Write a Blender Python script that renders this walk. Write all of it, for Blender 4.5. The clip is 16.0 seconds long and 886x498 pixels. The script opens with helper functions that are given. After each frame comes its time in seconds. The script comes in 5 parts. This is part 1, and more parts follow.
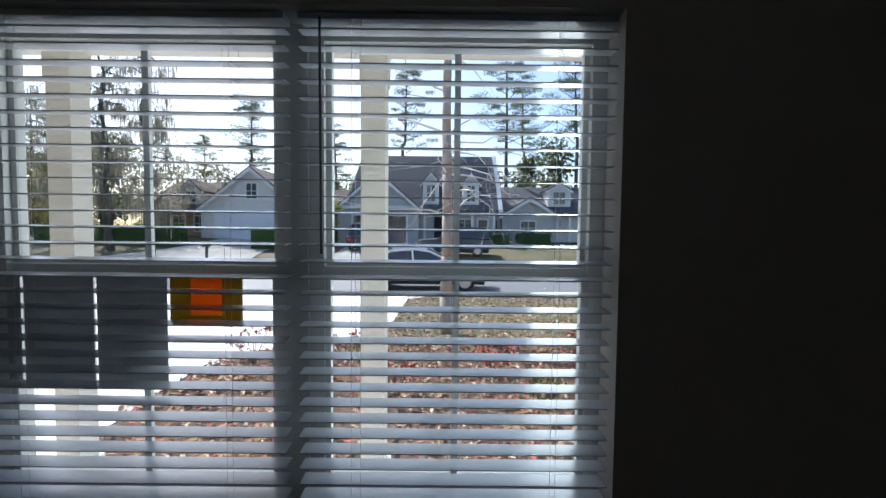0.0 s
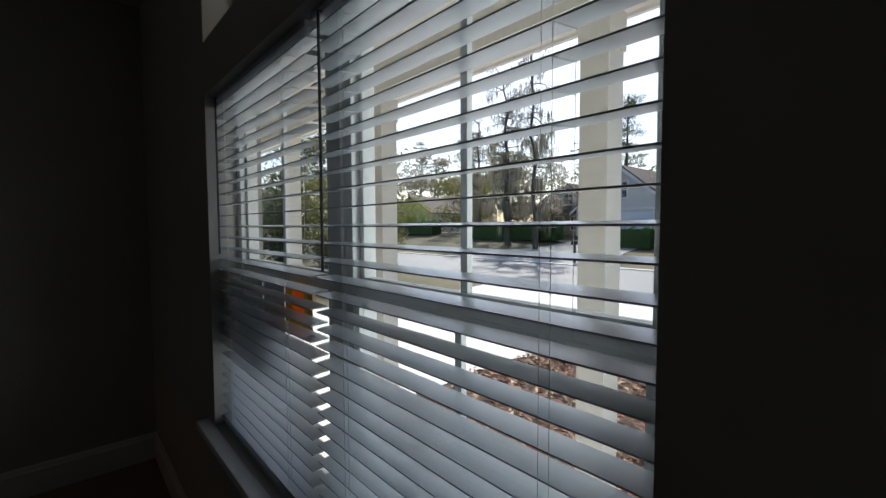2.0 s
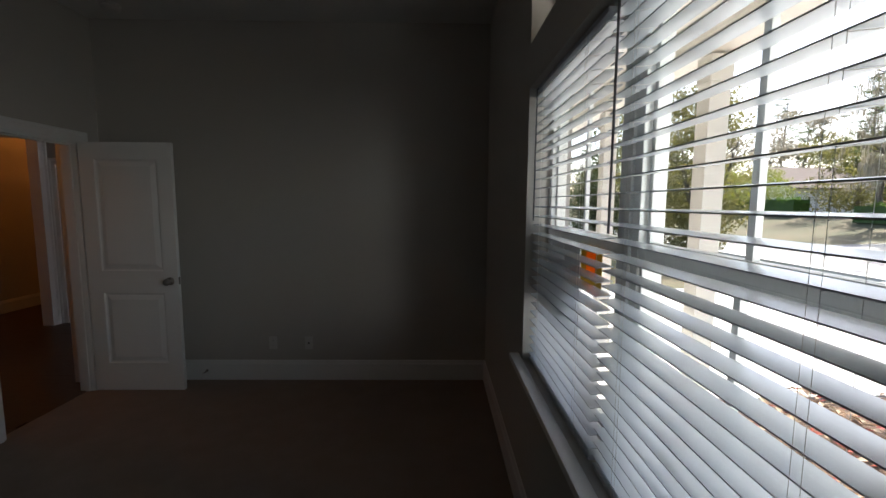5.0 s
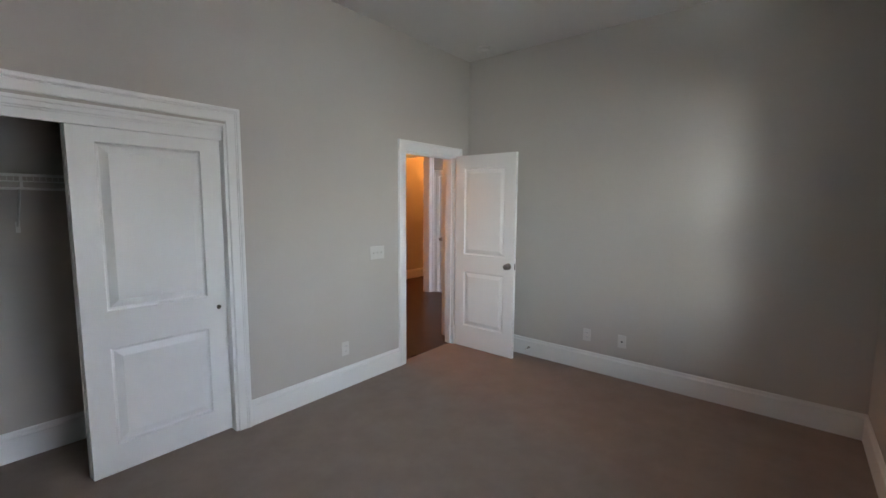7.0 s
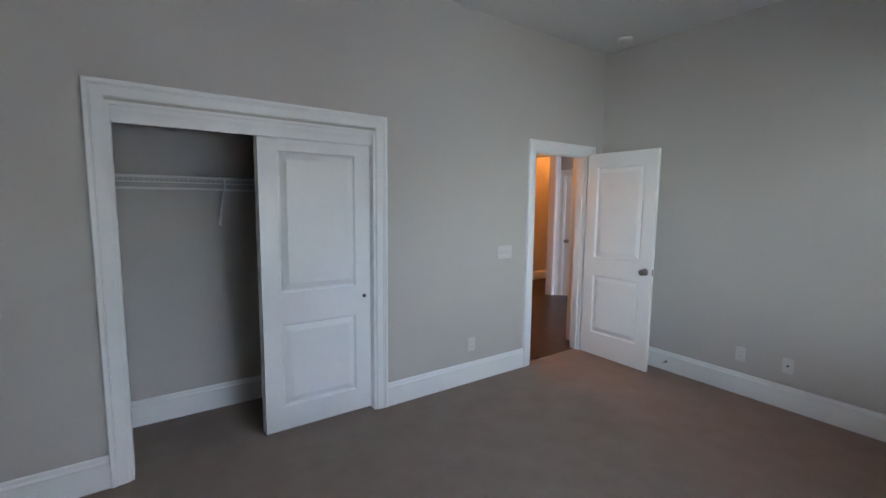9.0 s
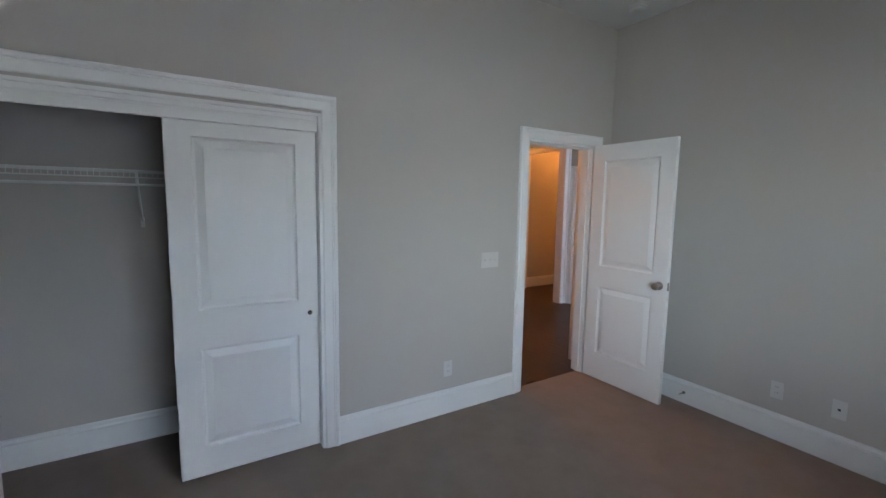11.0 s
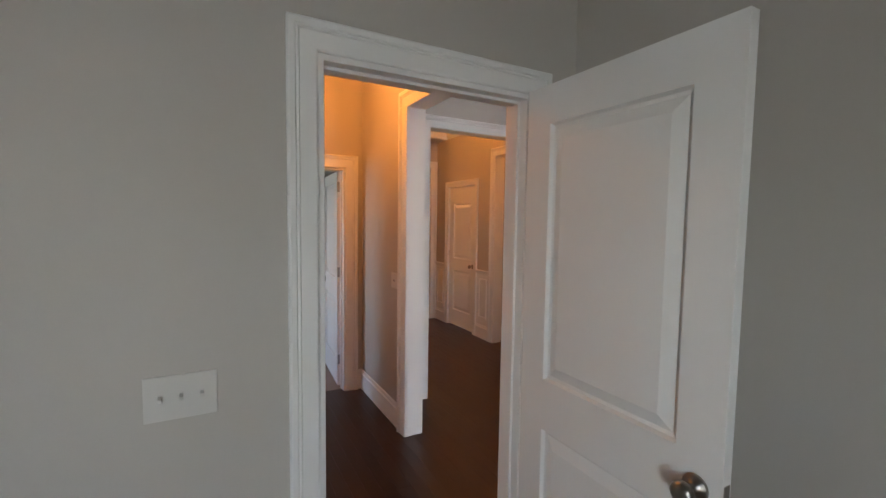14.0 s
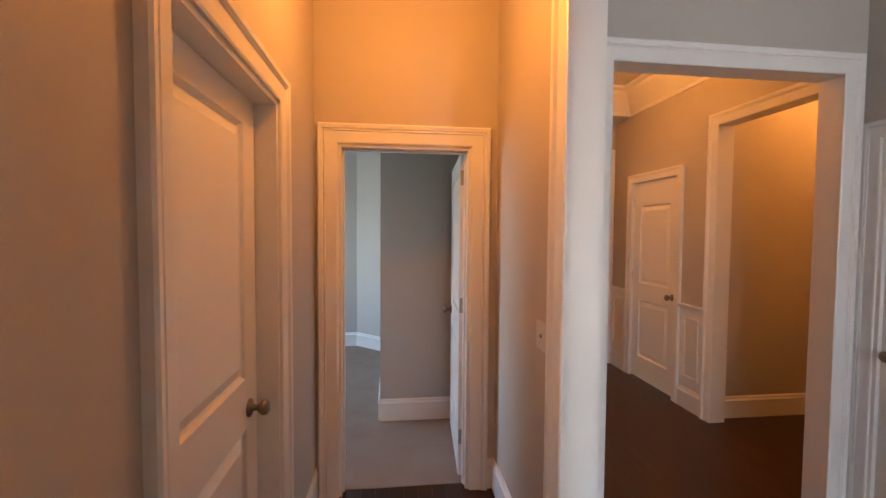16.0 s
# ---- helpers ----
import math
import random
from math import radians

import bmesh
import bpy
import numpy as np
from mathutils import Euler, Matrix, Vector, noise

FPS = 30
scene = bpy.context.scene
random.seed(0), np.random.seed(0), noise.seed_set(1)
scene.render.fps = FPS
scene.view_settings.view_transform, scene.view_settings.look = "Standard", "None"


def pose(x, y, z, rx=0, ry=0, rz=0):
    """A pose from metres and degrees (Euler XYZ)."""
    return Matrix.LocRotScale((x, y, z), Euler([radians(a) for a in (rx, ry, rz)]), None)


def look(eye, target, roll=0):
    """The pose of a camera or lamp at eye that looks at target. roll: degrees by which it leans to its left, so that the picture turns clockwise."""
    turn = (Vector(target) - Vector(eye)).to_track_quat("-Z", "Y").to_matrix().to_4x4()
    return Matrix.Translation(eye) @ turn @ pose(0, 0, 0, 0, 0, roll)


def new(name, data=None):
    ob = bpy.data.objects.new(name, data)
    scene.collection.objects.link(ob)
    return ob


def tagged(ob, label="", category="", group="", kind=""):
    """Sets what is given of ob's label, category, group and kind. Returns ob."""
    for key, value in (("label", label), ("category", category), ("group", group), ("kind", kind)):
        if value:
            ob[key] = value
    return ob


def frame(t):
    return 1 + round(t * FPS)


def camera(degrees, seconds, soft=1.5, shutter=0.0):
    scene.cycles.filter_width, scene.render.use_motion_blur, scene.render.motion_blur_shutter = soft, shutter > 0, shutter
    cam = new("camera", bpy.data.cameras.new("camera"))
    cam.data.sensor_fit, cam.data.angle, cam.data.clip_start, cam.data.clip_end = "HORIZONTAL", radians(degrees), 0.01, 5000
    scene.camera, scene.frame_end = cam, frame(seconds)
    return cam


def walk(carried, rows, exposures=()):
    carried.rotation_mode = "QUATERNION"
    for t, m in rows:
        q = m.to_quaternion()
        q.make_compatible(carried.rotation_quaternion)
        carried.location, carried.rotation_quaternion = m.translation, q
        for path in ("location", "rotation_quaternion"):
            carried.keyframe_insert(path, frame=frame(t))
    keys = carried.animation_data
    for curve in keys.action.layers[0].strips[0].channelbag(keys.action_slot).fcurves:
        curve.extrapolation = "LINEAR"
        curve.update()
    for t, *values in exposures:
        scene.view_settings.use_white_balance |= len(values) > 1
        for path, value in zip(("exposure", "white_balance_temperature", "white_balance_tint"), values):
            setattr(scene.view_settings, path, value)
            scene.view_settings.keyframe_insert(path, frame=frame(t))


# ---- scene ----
cam = camera(92.4, 16.0)
PATH = [
    (0, (0.817, 0.333, 1.562), (0.823, 2.331, 1.47), 0.6),
    (0.5, (1.028, 0.524, 1.575), (0.707, 2.497, 1.497), 0.6),
    (1, (1.183, 0.724, 1.580), (0.366, 2.547, 1.490), 0.3),
    (1.5, (1.310, 0.896, 1.594), (0.195, 2.552, 1.497), 0.1),
    (2, (1.441, 0.982, 1.600), (-0.048, 2.314, 1.494), -0.2),
    (2.2, (1.475, 0.985, 1.598), (-0.112, 2.198, 1.484), -0.4),
    (2.5, (1.528, 0.998, 1.597), (-0.152, 2.074, 1.466), -0.6),
    (3, (1.592, 1.033, 1.585), (-0.207, 1.897, 1.468), 0.1),
    (5.3, (1.634, 0.971, 1.566), (-0.347, 0.796, 1.351), 0.3),
    (5.5, (1.643, 0.964, 1.555), (-0.318, 0.634, 1.343), 0.3),
    (6, (1.713, 0.945, 1.565), (-0.142, 0.231, 1.348), 0.1),
    (6.5, (1.754, 0.957, 1.551), (0.065, -0.094, 1.339), 0.5),
    (7, (1.789, 0.942, 1.542), (0.252, -0.32, 1.329), 0.4),
    (7.5, (1.832, 0.93, 1.526), (0.443, -0.494, 1.318), 0.5),
    (8, (1.871, 0.928, 1.532), (0.601, -0.603, 1.322), 0.6),
    (8.5, (1.896, 0.921, 1.532), (0.712, -0.677, 1.321), 0.6),
    (8.7, (1.893, 0.919, 1.532), (0.731, -0.695, 1.32), 0.6),
    (11, (1.272, 0.64, 1.538), (0.217, -1.044, 1.318), 0.9),
    (11.5, (0.883, 0.585, 1.535), (-0.15, -1.112, 1.31), 0.9),
    (12, (0.515, 0.388, 1.528), (-0.519, -1.309, 1.307), 1.0),
    (12.5, (0.138, 0.22, 1.554), (-0.892, -1.48, 1.332), 0.7),
    (13, (-0.21, -0.025, 1.545), (-1.243, -1.724, 1.323), 0.9),
    (13.5, (-0.52, -0.308, 1.555), (-1.551, -2.014, 1.388), 0.7),
    (14, (-0.780, -0.607, 1.568), (-1.741, -2.355, 1.434), 0.8),
    (14.5, (-1.005, -0.926, 1.551), (-1.856, -2.731, 1.417), 0.6),
    (15, (-1.226, -1.203, 1.575), (-1.882, -3.088, 1.452), 0.2),
    (15.5, (-1.341, -1.561, 1.567), (-1.787, -3.509, 1.473), 0.4),
    (16, (-1.389, -1.92, 1.535), (-1.629, -3.904, 1.451), 0.4),
]
EXPOSURES = ((0.0, 0.85, 5900, 9), (1.0, 0.42, 5900, 9), (2.0, 0.45, 6200, 9), (3.2, 1.25, 6600, 9), (5.3, 1.75, 6650, 13), (6.0, 3.45, 6800, 14), (7.0, 4.42, 6350, 12.5),
             (8.5, 4.42, 5800, 10), (11.0, 4.22, 5850, 10), (12.5, 3.96, 6050, 11), (13.5, 3.86, 6450, 12.5), (14.5, 3.84, 6600, 12.5), (15.0, 3.98, 6650, 12), (15.5, 4.12, 6650, 12), (16.0, 4.14, 6600, 12))
walk(cam, [(t, look(eye, aim, roll)) for t, eye, aim, roll in PATH], EXPOSURES)

# ---- world, sun, large lights ----
world = bpy.data.worlds.new("sky")
scene.world = world
world.use_nodes = True
wn = world.node_tree
sky = wn.nodes.new("ShaderNodeTexSky")
sky.sky_type = "NISHITA"
sky.sun_disc = False
SUN_EL, SUN_AZ = 46.0, 38.0      # degrees; azimuth from +y towards -x
sky.sun_elevation = radians(SUN_EL)
sky.sun_rotation = radians(-SUN_AZ)
sky.air_density, sky.dust_density, sky.ozone_density = 1.0, 1.6, 1.0
wn.links.new(sky.outputs[0], wn.nodes["Background"].inputs[0])
wn.nodes["Background"].inputs[1].default_value = 0.13
sun = new("sun", bpy.data.lights.new("sun", "SUN"))
sun.data.energy, sun.data.angle, sun.data.color = 4.0, radians(0.6), (1.0, 0.95, 0.86)
sd = Vector((-math.sin(radians(SUN_AZ)) * math.cos(radians(SUN_EL)), math.cos(radians(SUN_AZ)) * math.cos(radians(SUN_EL)), math.sin(radians(SUN_EL))))
sun.matrix_world = look(sd * 60, (0, 0, 0))


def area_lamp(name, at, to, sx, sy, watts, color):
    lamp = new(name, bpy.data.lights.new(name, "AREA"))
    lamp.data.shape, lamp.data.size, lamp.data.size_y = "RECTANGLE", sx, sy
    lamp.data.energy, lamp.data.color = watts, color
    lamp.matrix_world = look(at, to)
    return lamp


def bulb(name, at, watts, color, radius=0.06):
    lamp = new(name, bpy.data.lights.new(name, "POINT"))
    lamp.data.energy, lamp.data.color, lamp.data.shadow_soft_size = watts, color, radius
    lamp.location = at
    return lamp


WARM = (1.0, 0.345, 0.065)
DAY = (0.72, 0.87, 1.0)
# daylight in window openings
area_lamp("window_daylight", (0.41, 1.585, 1.45), (0.41, -3, 1.0), 1.66, 1.28, 0.32, DAY)
# unseen area lamp added on the porch to slant light bands onto the west wall
area_lamp("porch_fill_light", (1.40, 2.29, 1.52), (-2.05, -0.1, 1.55), 0.40, 1.3, 5.2, (0.89, 0.96, 0.94))
area_lamp("foyer_daylight", (-2.95, 1.30, 1.5), (-2.95, -4, 1.2), 1.3, 2.2, 2.1, (0.93, 0.94, 1.0))
area_lamp("back_bedroom_daylight", (1.55, -6.2, 1.5), (-3, -6.2, 1.2), 1.6, 1.5, 1.6, DAY)
# hall lamps
bulb("hall_bulb", (-1.45, -3.50, 2.60), 1.68, WARM)
bulb("inner_hall_bulb", (-3.05, -5.25, 2.90), 1.6, WARM)
bulb("passage_bulb", (-5.0, -4.45, 2.80), 1.7, WARM)
bulb("far_room_bulb", (-3.4, -8.2, 2.6), 3, WARM)

# ---- materials ----


def node(nt, kind, x=0, y=0, **sets):
    n = nt.nodes.new(kind)
    n.location = (x, y)
    for k, v in sets.items():
        n.inputs[k.replace("_", " ")].default_value = v
    return n


def mat(name, color, rough=0.5, metal=0.0, fine=400.0, coarse=3.0, vary=0.06, stain=0.08, bump=0.1, bump_dist=0.002, spec=0.5, island=0.0, obj=0.0, stretch=(1, 1, 1), rough_vary=0.08, coat=0.0):
    """A painted or natural surface: fine grain and bump, coarse stains, and shade that varies by piece."""
    m = bpy.data.materials.new(name)
    m.use_nodes = True
    nt = m.node_tree
    b = nt.nodes["Principled BSDF"]
    tc = node(nt, "ShaderNodeTexCoord")
    mp = node(nt, "ShaderNodeMapping")
    mp.inputs["Scale"].default_value = stretch
    nt.links.new(tc.outputs["Object"], mp.inputs[0])
    n1 = node(nt, "ShaderNodeTexNoise", Scale=fine, Detail=3.0)
    n2 = node(nt, "ShaderNodeTexNoise", Scale=coarse, Detail=5.0, Roughness=0.6)
    nt.links.new(mp.outputs[0], n1.inputs["Vector"])
    nt.links.new(mp.outputs[0], n2.inputs["Vector"])
    total = None
    for src, amount in ((n1.outputs[0], vary * 2), (n2.outputs[0], stain * 2)):
        mm = node(nt, "ShaderNodeMath")
        mm.operation = "MULTIPLY_ADD"
        nt.links.new(src, mm.inputs[0])
        mm.inputs[1].default_value = amount
        if total is None:
            mm.inputs[2].default_value = 1.0 - vary - stain
        else:
            nt.links.new(total, mm.inputs[2])
        total = mm.outputs[0]
    for kind, sock, amount in (("ShaderNodeNewGeometry", "Random Per Island", island), ("ShaderNodeObjectInfo", "Random", obj)):
        if amount:
            g = node(nt, kind)
            mm = node(nt, "ShaderNodeMath")
            mm.operation = "MULTIPLY_ADD"
            nt.links.new(g.outputs[sock], mm.inputs[0])
            mm.inputs[1].default_value = amount * 2
            ad = node(nt, "ShaderNodeMath")
            ad.operation = "SUBTRACT"
            nt.links.new(total, ad.inputs[0])
            ad.inputs[1].default_value = amount
            nt.links.new(ad.outputs[0], mm.inputs[2])
            total = mm.outputs[0]
    sc = node(nt, "ShaderNodeVectorMath")
    sc.operation = "SCALE"
    sc.inputs[0].default_value = color[:3]
    nt.links.new(total, sc.inputs["Scale"])
    nt.links.new(sc.outputs[0], b.inputs["Base Color"])
    rr = node(nt, "ShaderNodeMath")
    rr.operation = "MULTIPLY_ADD"
    nt.links.new(n2.outputs[0], rr.inputs[0])
    rr.inputs[1].default_value, rr.inputs[2].default_value = rough_vary * 2, rough - rough_vary
    nt.links.new(rr.outputs[0], b.inputs["Roughness"])
    b.inputs["Metallic"].default_value = metal
    b.inputs["Specular IOR Level"].default_value = spec
    b.inputs["Coat Weight"].default_value = coat
    if bump:
        bp = node(nt, "ShaderNodeBump", Strength=bump, Distance=bump_dist)
        nt.links.new(n1.outputs[0], bp.inputs["Height"])
        nt.links.new(bp.outputs[0], b.inputs["Normal"])
    return m


def two_tone(name, c1, c2, scale, rough, bump=0.3, dist=0.01, fine=60, lo=0.4, hi=0.6):
    """Ground or foliage in which two colours mix by noise."""
    m = bpy.data.materials.new(name)
    m.use_nodes = True
    nt = m.node_tree
    b = nt.nodes["Principled BSDF"]
    tc = node(nt, "ShaderNodeTexCoord")
    n1 = node(nt, "ShaderNodeTexNoise", Scale=scale, Detail=6.0, Roughness=0.65)
    n2 = node(nt, "ShaderNodeTexNoise", Scale=fine, Detail=4.0)
    nt.links.new(tc.outputs["Object"], n1.inputs["Vector"])
    nt.links.new(tc.outputs["Object"], n2.inputs["Vector"])
    rmp = node(nt, "ShaderNodeValToRGB")
    rmp.color_ramp.elements[0].position, rmp.color_ramp.elements[1].position = lo, hi
    rmp.color_ramp.elements[0].color, rmp.color_ramp.elements[1].color = (*c1, 1), (*c2, 1)
    nt.links.new(n1.outputs[0], rmp.inputs[0])
    ma = node(nt, "ShaderNodeMath")
    ma.operation = "MULTIPLY_ADD"
    nt.links.new(n2.outputs[0], ma.inputs[0])
    ma.inputs[1].default_value, ma.inputs[2].default_value = 0.9, 0.55
    sc = node(nt, "ShaderNodeVectorMath")
    sc.operation = "SCALE"
    nt.links.new(rmp.outputs[0], sc.inputs[0])
    nt.links.new(ma.outputs[0], sc.inputs["Scale"])
    nt.links.new(sc.outputs[0], b.inputs["Base Color"])
    b.inputs["Roughness"].default_value = rough
    bp = node(nt, "ShaderNodeBump", Strength=bump, Distance=dist)
    nt.links.new(n2.outputs[0], bp.inputs["Height"])
    nt.links.new(bp.outputs[0], b.inputs["Normal"])
    return m


def leafy(name, c1, c2):
    """Leaves: colour varies by leaf, with some light let through."""
    m = mat(name, c1, 0.6, vary=0.1, stain=0.15, island=0.35, bump=0)
    nt = m.node_tree
    b = nt.nodes["Principled BSDF"]
    out = nt.nodes["Material Output"]
    tr = node(nt, "ShaderNodeBsdfTranslucent")
    tr.inputs[0].default_value = (*c2, 1)
    mx = node(nt, "ShaderNodeMixShader")
    mx.inputs[0].default_value = 0.45
    nt.links.new(b.outputs[0], mx.inputs[1])
    nt.links.new(tr.outputs[0], mx.inputs[2])
    nt.links.new(mx.outputs[0], out.inputs[0])
    return m


def glassy(name, tint=(1, 1, 1)):
    m = bpy.data.materials.new(name)
    m.use_nodes = True
    nt = m.node_tree
    out = nt.nodes["Material Output"]
    nt.nodes.remove(nt.nodes["Principled BSDF"])
    tr = node(nt, "ShaderNodeBsdfTransparent")
    tr.inputs[0].default_value = (*tint, 1)
    gl = node(nt, "ShaderNodeBsdfGlossy", Roughness=0.02)
    lw = node(nt, "ShaderNodeLayerWeight", Blend=0.5)
    pw = node(nt, "ShaderNodeMath")
    pw.operation = "POWER"
    nt.links.new(lw.outputs["Facing"], pw.inputs[0])
    pw.inputs[1].default_value = 5.0
    fr = node(nt, "ShaderNodeMath")
    fr.operation = "MULTIPLY_ADD"
    nt.links.new(pw.outputs[0], fr.inputs[0])
    fr.inputs[1].default_value, fr.inputs[2].default_value = 0.5, 0.03
    mx = node(nt, "ShaderNodeMixShader")
    nt.links.new(fr.outputs[0], mx.inputs[0])
    nt.links.new(tr.outputs[0], mx.inputs[1])
    nt.links.new(gl.outputs[0], mx.inputs[2])
    nt.links.new(mx.outputs[0], out.inputs[0])
    return m


def translucent(name, color, amount, rough=0.6):
    m = mat(name, color, rough, vary=0.03, stain=0.05, fine=150, bump=0.05)
    nt = m.node_tree
    tr = node(nt, "ShaderNodeBsdfTranslucent")
    tr.inputs[0].default_value = (*color, 1)
    mx = node(nt, "ShaderNodeMixShader")
    mx.inputs[0].default_value = amount
    nt.links.new(nt.nodes["Principled BSDF"].outputs[0], mx.inputs[1])
    nt.links.new(tr.outputs[0], mx.inputs[2])
    nt.links.new(mx.outputs[0], nt.nodes["Material Output"].inputs[0])
    return m


WALL = mat("greige_wall_paint", (0.50, 0.470, 0.435), 0.62, fine=260, coarse=1.3, vary=0.02, stain=0.035, bump=0.10, bump_dist=0.0015)
CEIL = mat("ceiling_paint", (0.68, 0.67, 0.65), 0.8, fine=180, coarse=1.0, vary=0.02, stain=0.03, bump=0.25, bump_dist=0.002)
TRIM = mat("white_semigloss_trim", (0.80, 0.80, 0.79), 0.34, fine=90, coarse=2.5, vary=0.008, stain=0.015, bump=0.04, bump_dist=0.001)
DOORW = mat("white_door_paint", (0.80, 0.80, 0.79), 0.34, fine=140, coarse=2.0, vary=0.008, stain=0.012, bump=0.05, bump_dist=0.0012, stretch=(3, 3, 0.4))
CARPET = mat("taupe_carpet", (0.305, 0.245, 0.21), 0.95, fine=240, coarse=5.0, vary=0.22, stain=0.20, bump=1.0, bump_dist=0.006, spec=0.1)
WOOD = mat("dark_stained_oak", (0.040, 0.0175, 0.0105), 0.36, fine=45, coarse=5, vary=0.22, stain=0.15, bump=0.10, bump_dist=0.001, obj=0.10, stretch=(6, 0.7, 6), coat=0.05, spec=0.32)
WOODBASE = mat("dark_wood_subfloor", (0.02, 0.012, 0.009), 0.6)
SLAT = mat("white_faux_wood_slat", (0.60, 0.645, 0.69), 0.23, fine=60, coarse=6, vary=0.012, stain=0.03, bump=0.03, bump_dist=0.0008, stretch=(0.3, 3, 3), obj=0.03)
VINYL = mat("white_vinyl_frame", (0.76, 0.77, 0.75), 0.42, fine=80, vary=0.012, stain=0.04, bump=0.02)
CORD = mat("white_cord", (0.72, 0.71, 0.68), 0.8)
WAND = mat("grey_plastic_wand", (0.10, 0.10, 0.11), 0.35)
NICKEL = mat("brushed_nickel", (0.27, 0.25, 0.23), 0.28, metal=1.0, fine=300, vary=0.05, stain=0.06, bump=0.03)
BRONZE = mat("aged_metal_hinge", (0.42, 0.40, 0.38), 0.4, metal=1.0, fine=200)
PLATE = mat("white_plastic_plate", (0.62, 0.60, 0.57), 0.32, vary=0.005, stain=0.015, bump=0.0)
DARKHOLE = mat("dark_slot", (0.03, 0.03, 0.03), 0.6)
WIRE = mat("white_coated_wire", (0.74, 0.74, 0.72), 0.4)
PANE = glassy("window_glass")
GREYPAPER = translucent("grey_paper_sheet", (0.44, 0.46, 0.48), 0.34)
YELLOW = translucent("yellow_permit_card", (0.40, 0.30, 0.05), 0.5)
ORANGE = translucent("orange_permit_card", (0.85, 0.30, 0.025), 0.5)
CREAM = mat("cream_porch_paint", (0.82, 0.80, 0.73), 0.55, fine=120, coarse=1.5, vary=0.02, stain=0.05, bump=0.05)
CONCRETE = mat("pale_concrete", (0.64, 0.635, 0.61), 0.85, fine=70, coarse=0.7, vary=0.08, stain=0.10, bump=0.3, bump_dist=0.003)
LAMPGLASS = bpy.data.materials.new("lit_lamp_glass")
LAMPGLASS.use_nodes = True
LAMPGLASS.node_tree.nodes["Principled BSDF"].inputs["Emission Color"].default_value = (1.0, 0.62, 0.28, 1)
LAMPGLASS.node_tree.nodes["Principled BSDF"].inputs["Emission Strength"].default_value = 1.5

# ---- mesh helpers ----


def link_mesh(name, bm, material, smooth=False):
    me = bpy.data.meshes.new(name)
    bmesh.ops.recalc_face_normals(bm, faces=bm.faces)
    bm.to_mesh(me)
    bm.free()
    mats = material if isinstance(material, (list, tuple)) else [material]
    for mm in mats:
        me.materials.append(mm)
    if smooth:
        for p in me.polygons:
            p.use_smooth = True
    return new(name, me)


def part(name, bm, material, parent, label="", smooth=False):
    ob = link_mesh(name, bm, material, smooth)
    ob.parent = parent
    if label:
        tagged(ob, label)
    return ob


def share(name, ob, parent, m):
    """Another piece on the same mesh data, at pose m under parent."""
    o = new(name, ob.data)
    o.parent = parent
    o.matrix_basis = m
    return o


def thing(name, at, label, category, group="", kind=""):
    ob = new(name)
    ob.empty_display_size = 0.1
    ob.matrix_basis = at if isinstance(at, Matrix) else Matrix.Translation(at)
    return tagged(ob, label, category, group, kind)


def structure(name, bm, material, label, category="", smooth=False):
    return tagged(link_mesh(name, bm, material, smooth), label, category, kind="structure")


def box(bm, x0, y0, z0, x1, y1, z1, bevel=0.0, mi=0):
    vs = [bm.verts.new((x, y, z)) for x in (x0, x1) for y in (y0, y1) for z in (z0, z1)]
    fs = [bm.faces.new([vs[i] for i in q]) for q in ((0, 1, 3, 2), (4, 6, 7, 5), (0, 4, 5, 1), (2, 3, 7, 6), (0, 2, 6, 4), (1, 5, 7, 3))]
    for f in fs:
        f.material_index = mi
    if bevel:
        es = list({e for f in fs for e in f.edges})
        bmesh.ops.bevel(bm, geom=es, offset=bevel, segments=2, affect="EDGES", profile=0.7)
    return bm


def boxed(*dims, bevel=0.0):
    return box(bmesh.new(), *dims, bevel=bevel)


def tube(bm, p, q, r0, r1=None, n=10, mi=0):
    """A tapered round bar from p to q."""
    p, q = Vector(p), Vector(q)
    r1 = r0 if r1 is None else r1
    turn = (q - p).to_track_quat("Z", "Y").to_matrix()
    rings = []
    for c, r in ((p, r0), (q, r1)):
        rings.append([bm.verts.new(c + turn @ Vector((r * math.cos(2 * math.pi * i / n), r * math.sin(2 * math.pi * i / n), 0))) for i in range(n)])
    for i in range(n):
        f = bm.faces.new((rings[0][i], rings[0][(i + 1) % n], rings[1][(i + 1) % n], rings[1][i]))
        f.material_index = mi
    for ring in (rings[0][::-1], rings[1]):
        f = bm.faces.new(ring)
        f.material_index = mi
    return bm


def lathe(bm, outline, n=20, axis="Z", at=(0, 0, 0)):
    """Turn (radius, height) pairs about an axis."""
    rot = {"Z": Matrix.Identity(3), "X": Euler((0, radians(90), 0)).to_matrix(), "Y": Euler((radians(-90), 0, 0)).to_matrix()}[axis]
    rings = []
    for r, h in outline:
        rings.append([bm.verts.new(Vector(at) + rot @ Vector((r * math.cos(2 * math.pi * i / n), r * math.sin(2 * math.pi * i / n), h))) for i in range(n)])
    for a, b in zip(rings, rings[1:]):
        for i in range(n):
            bm.faces.new((a[i], a[(i + 1) % n], b[(i + 1) % n], b[i]))
    bm.faces.new(rings[0][::-1])
    bm.faces.new(rings[-1])
    return bm


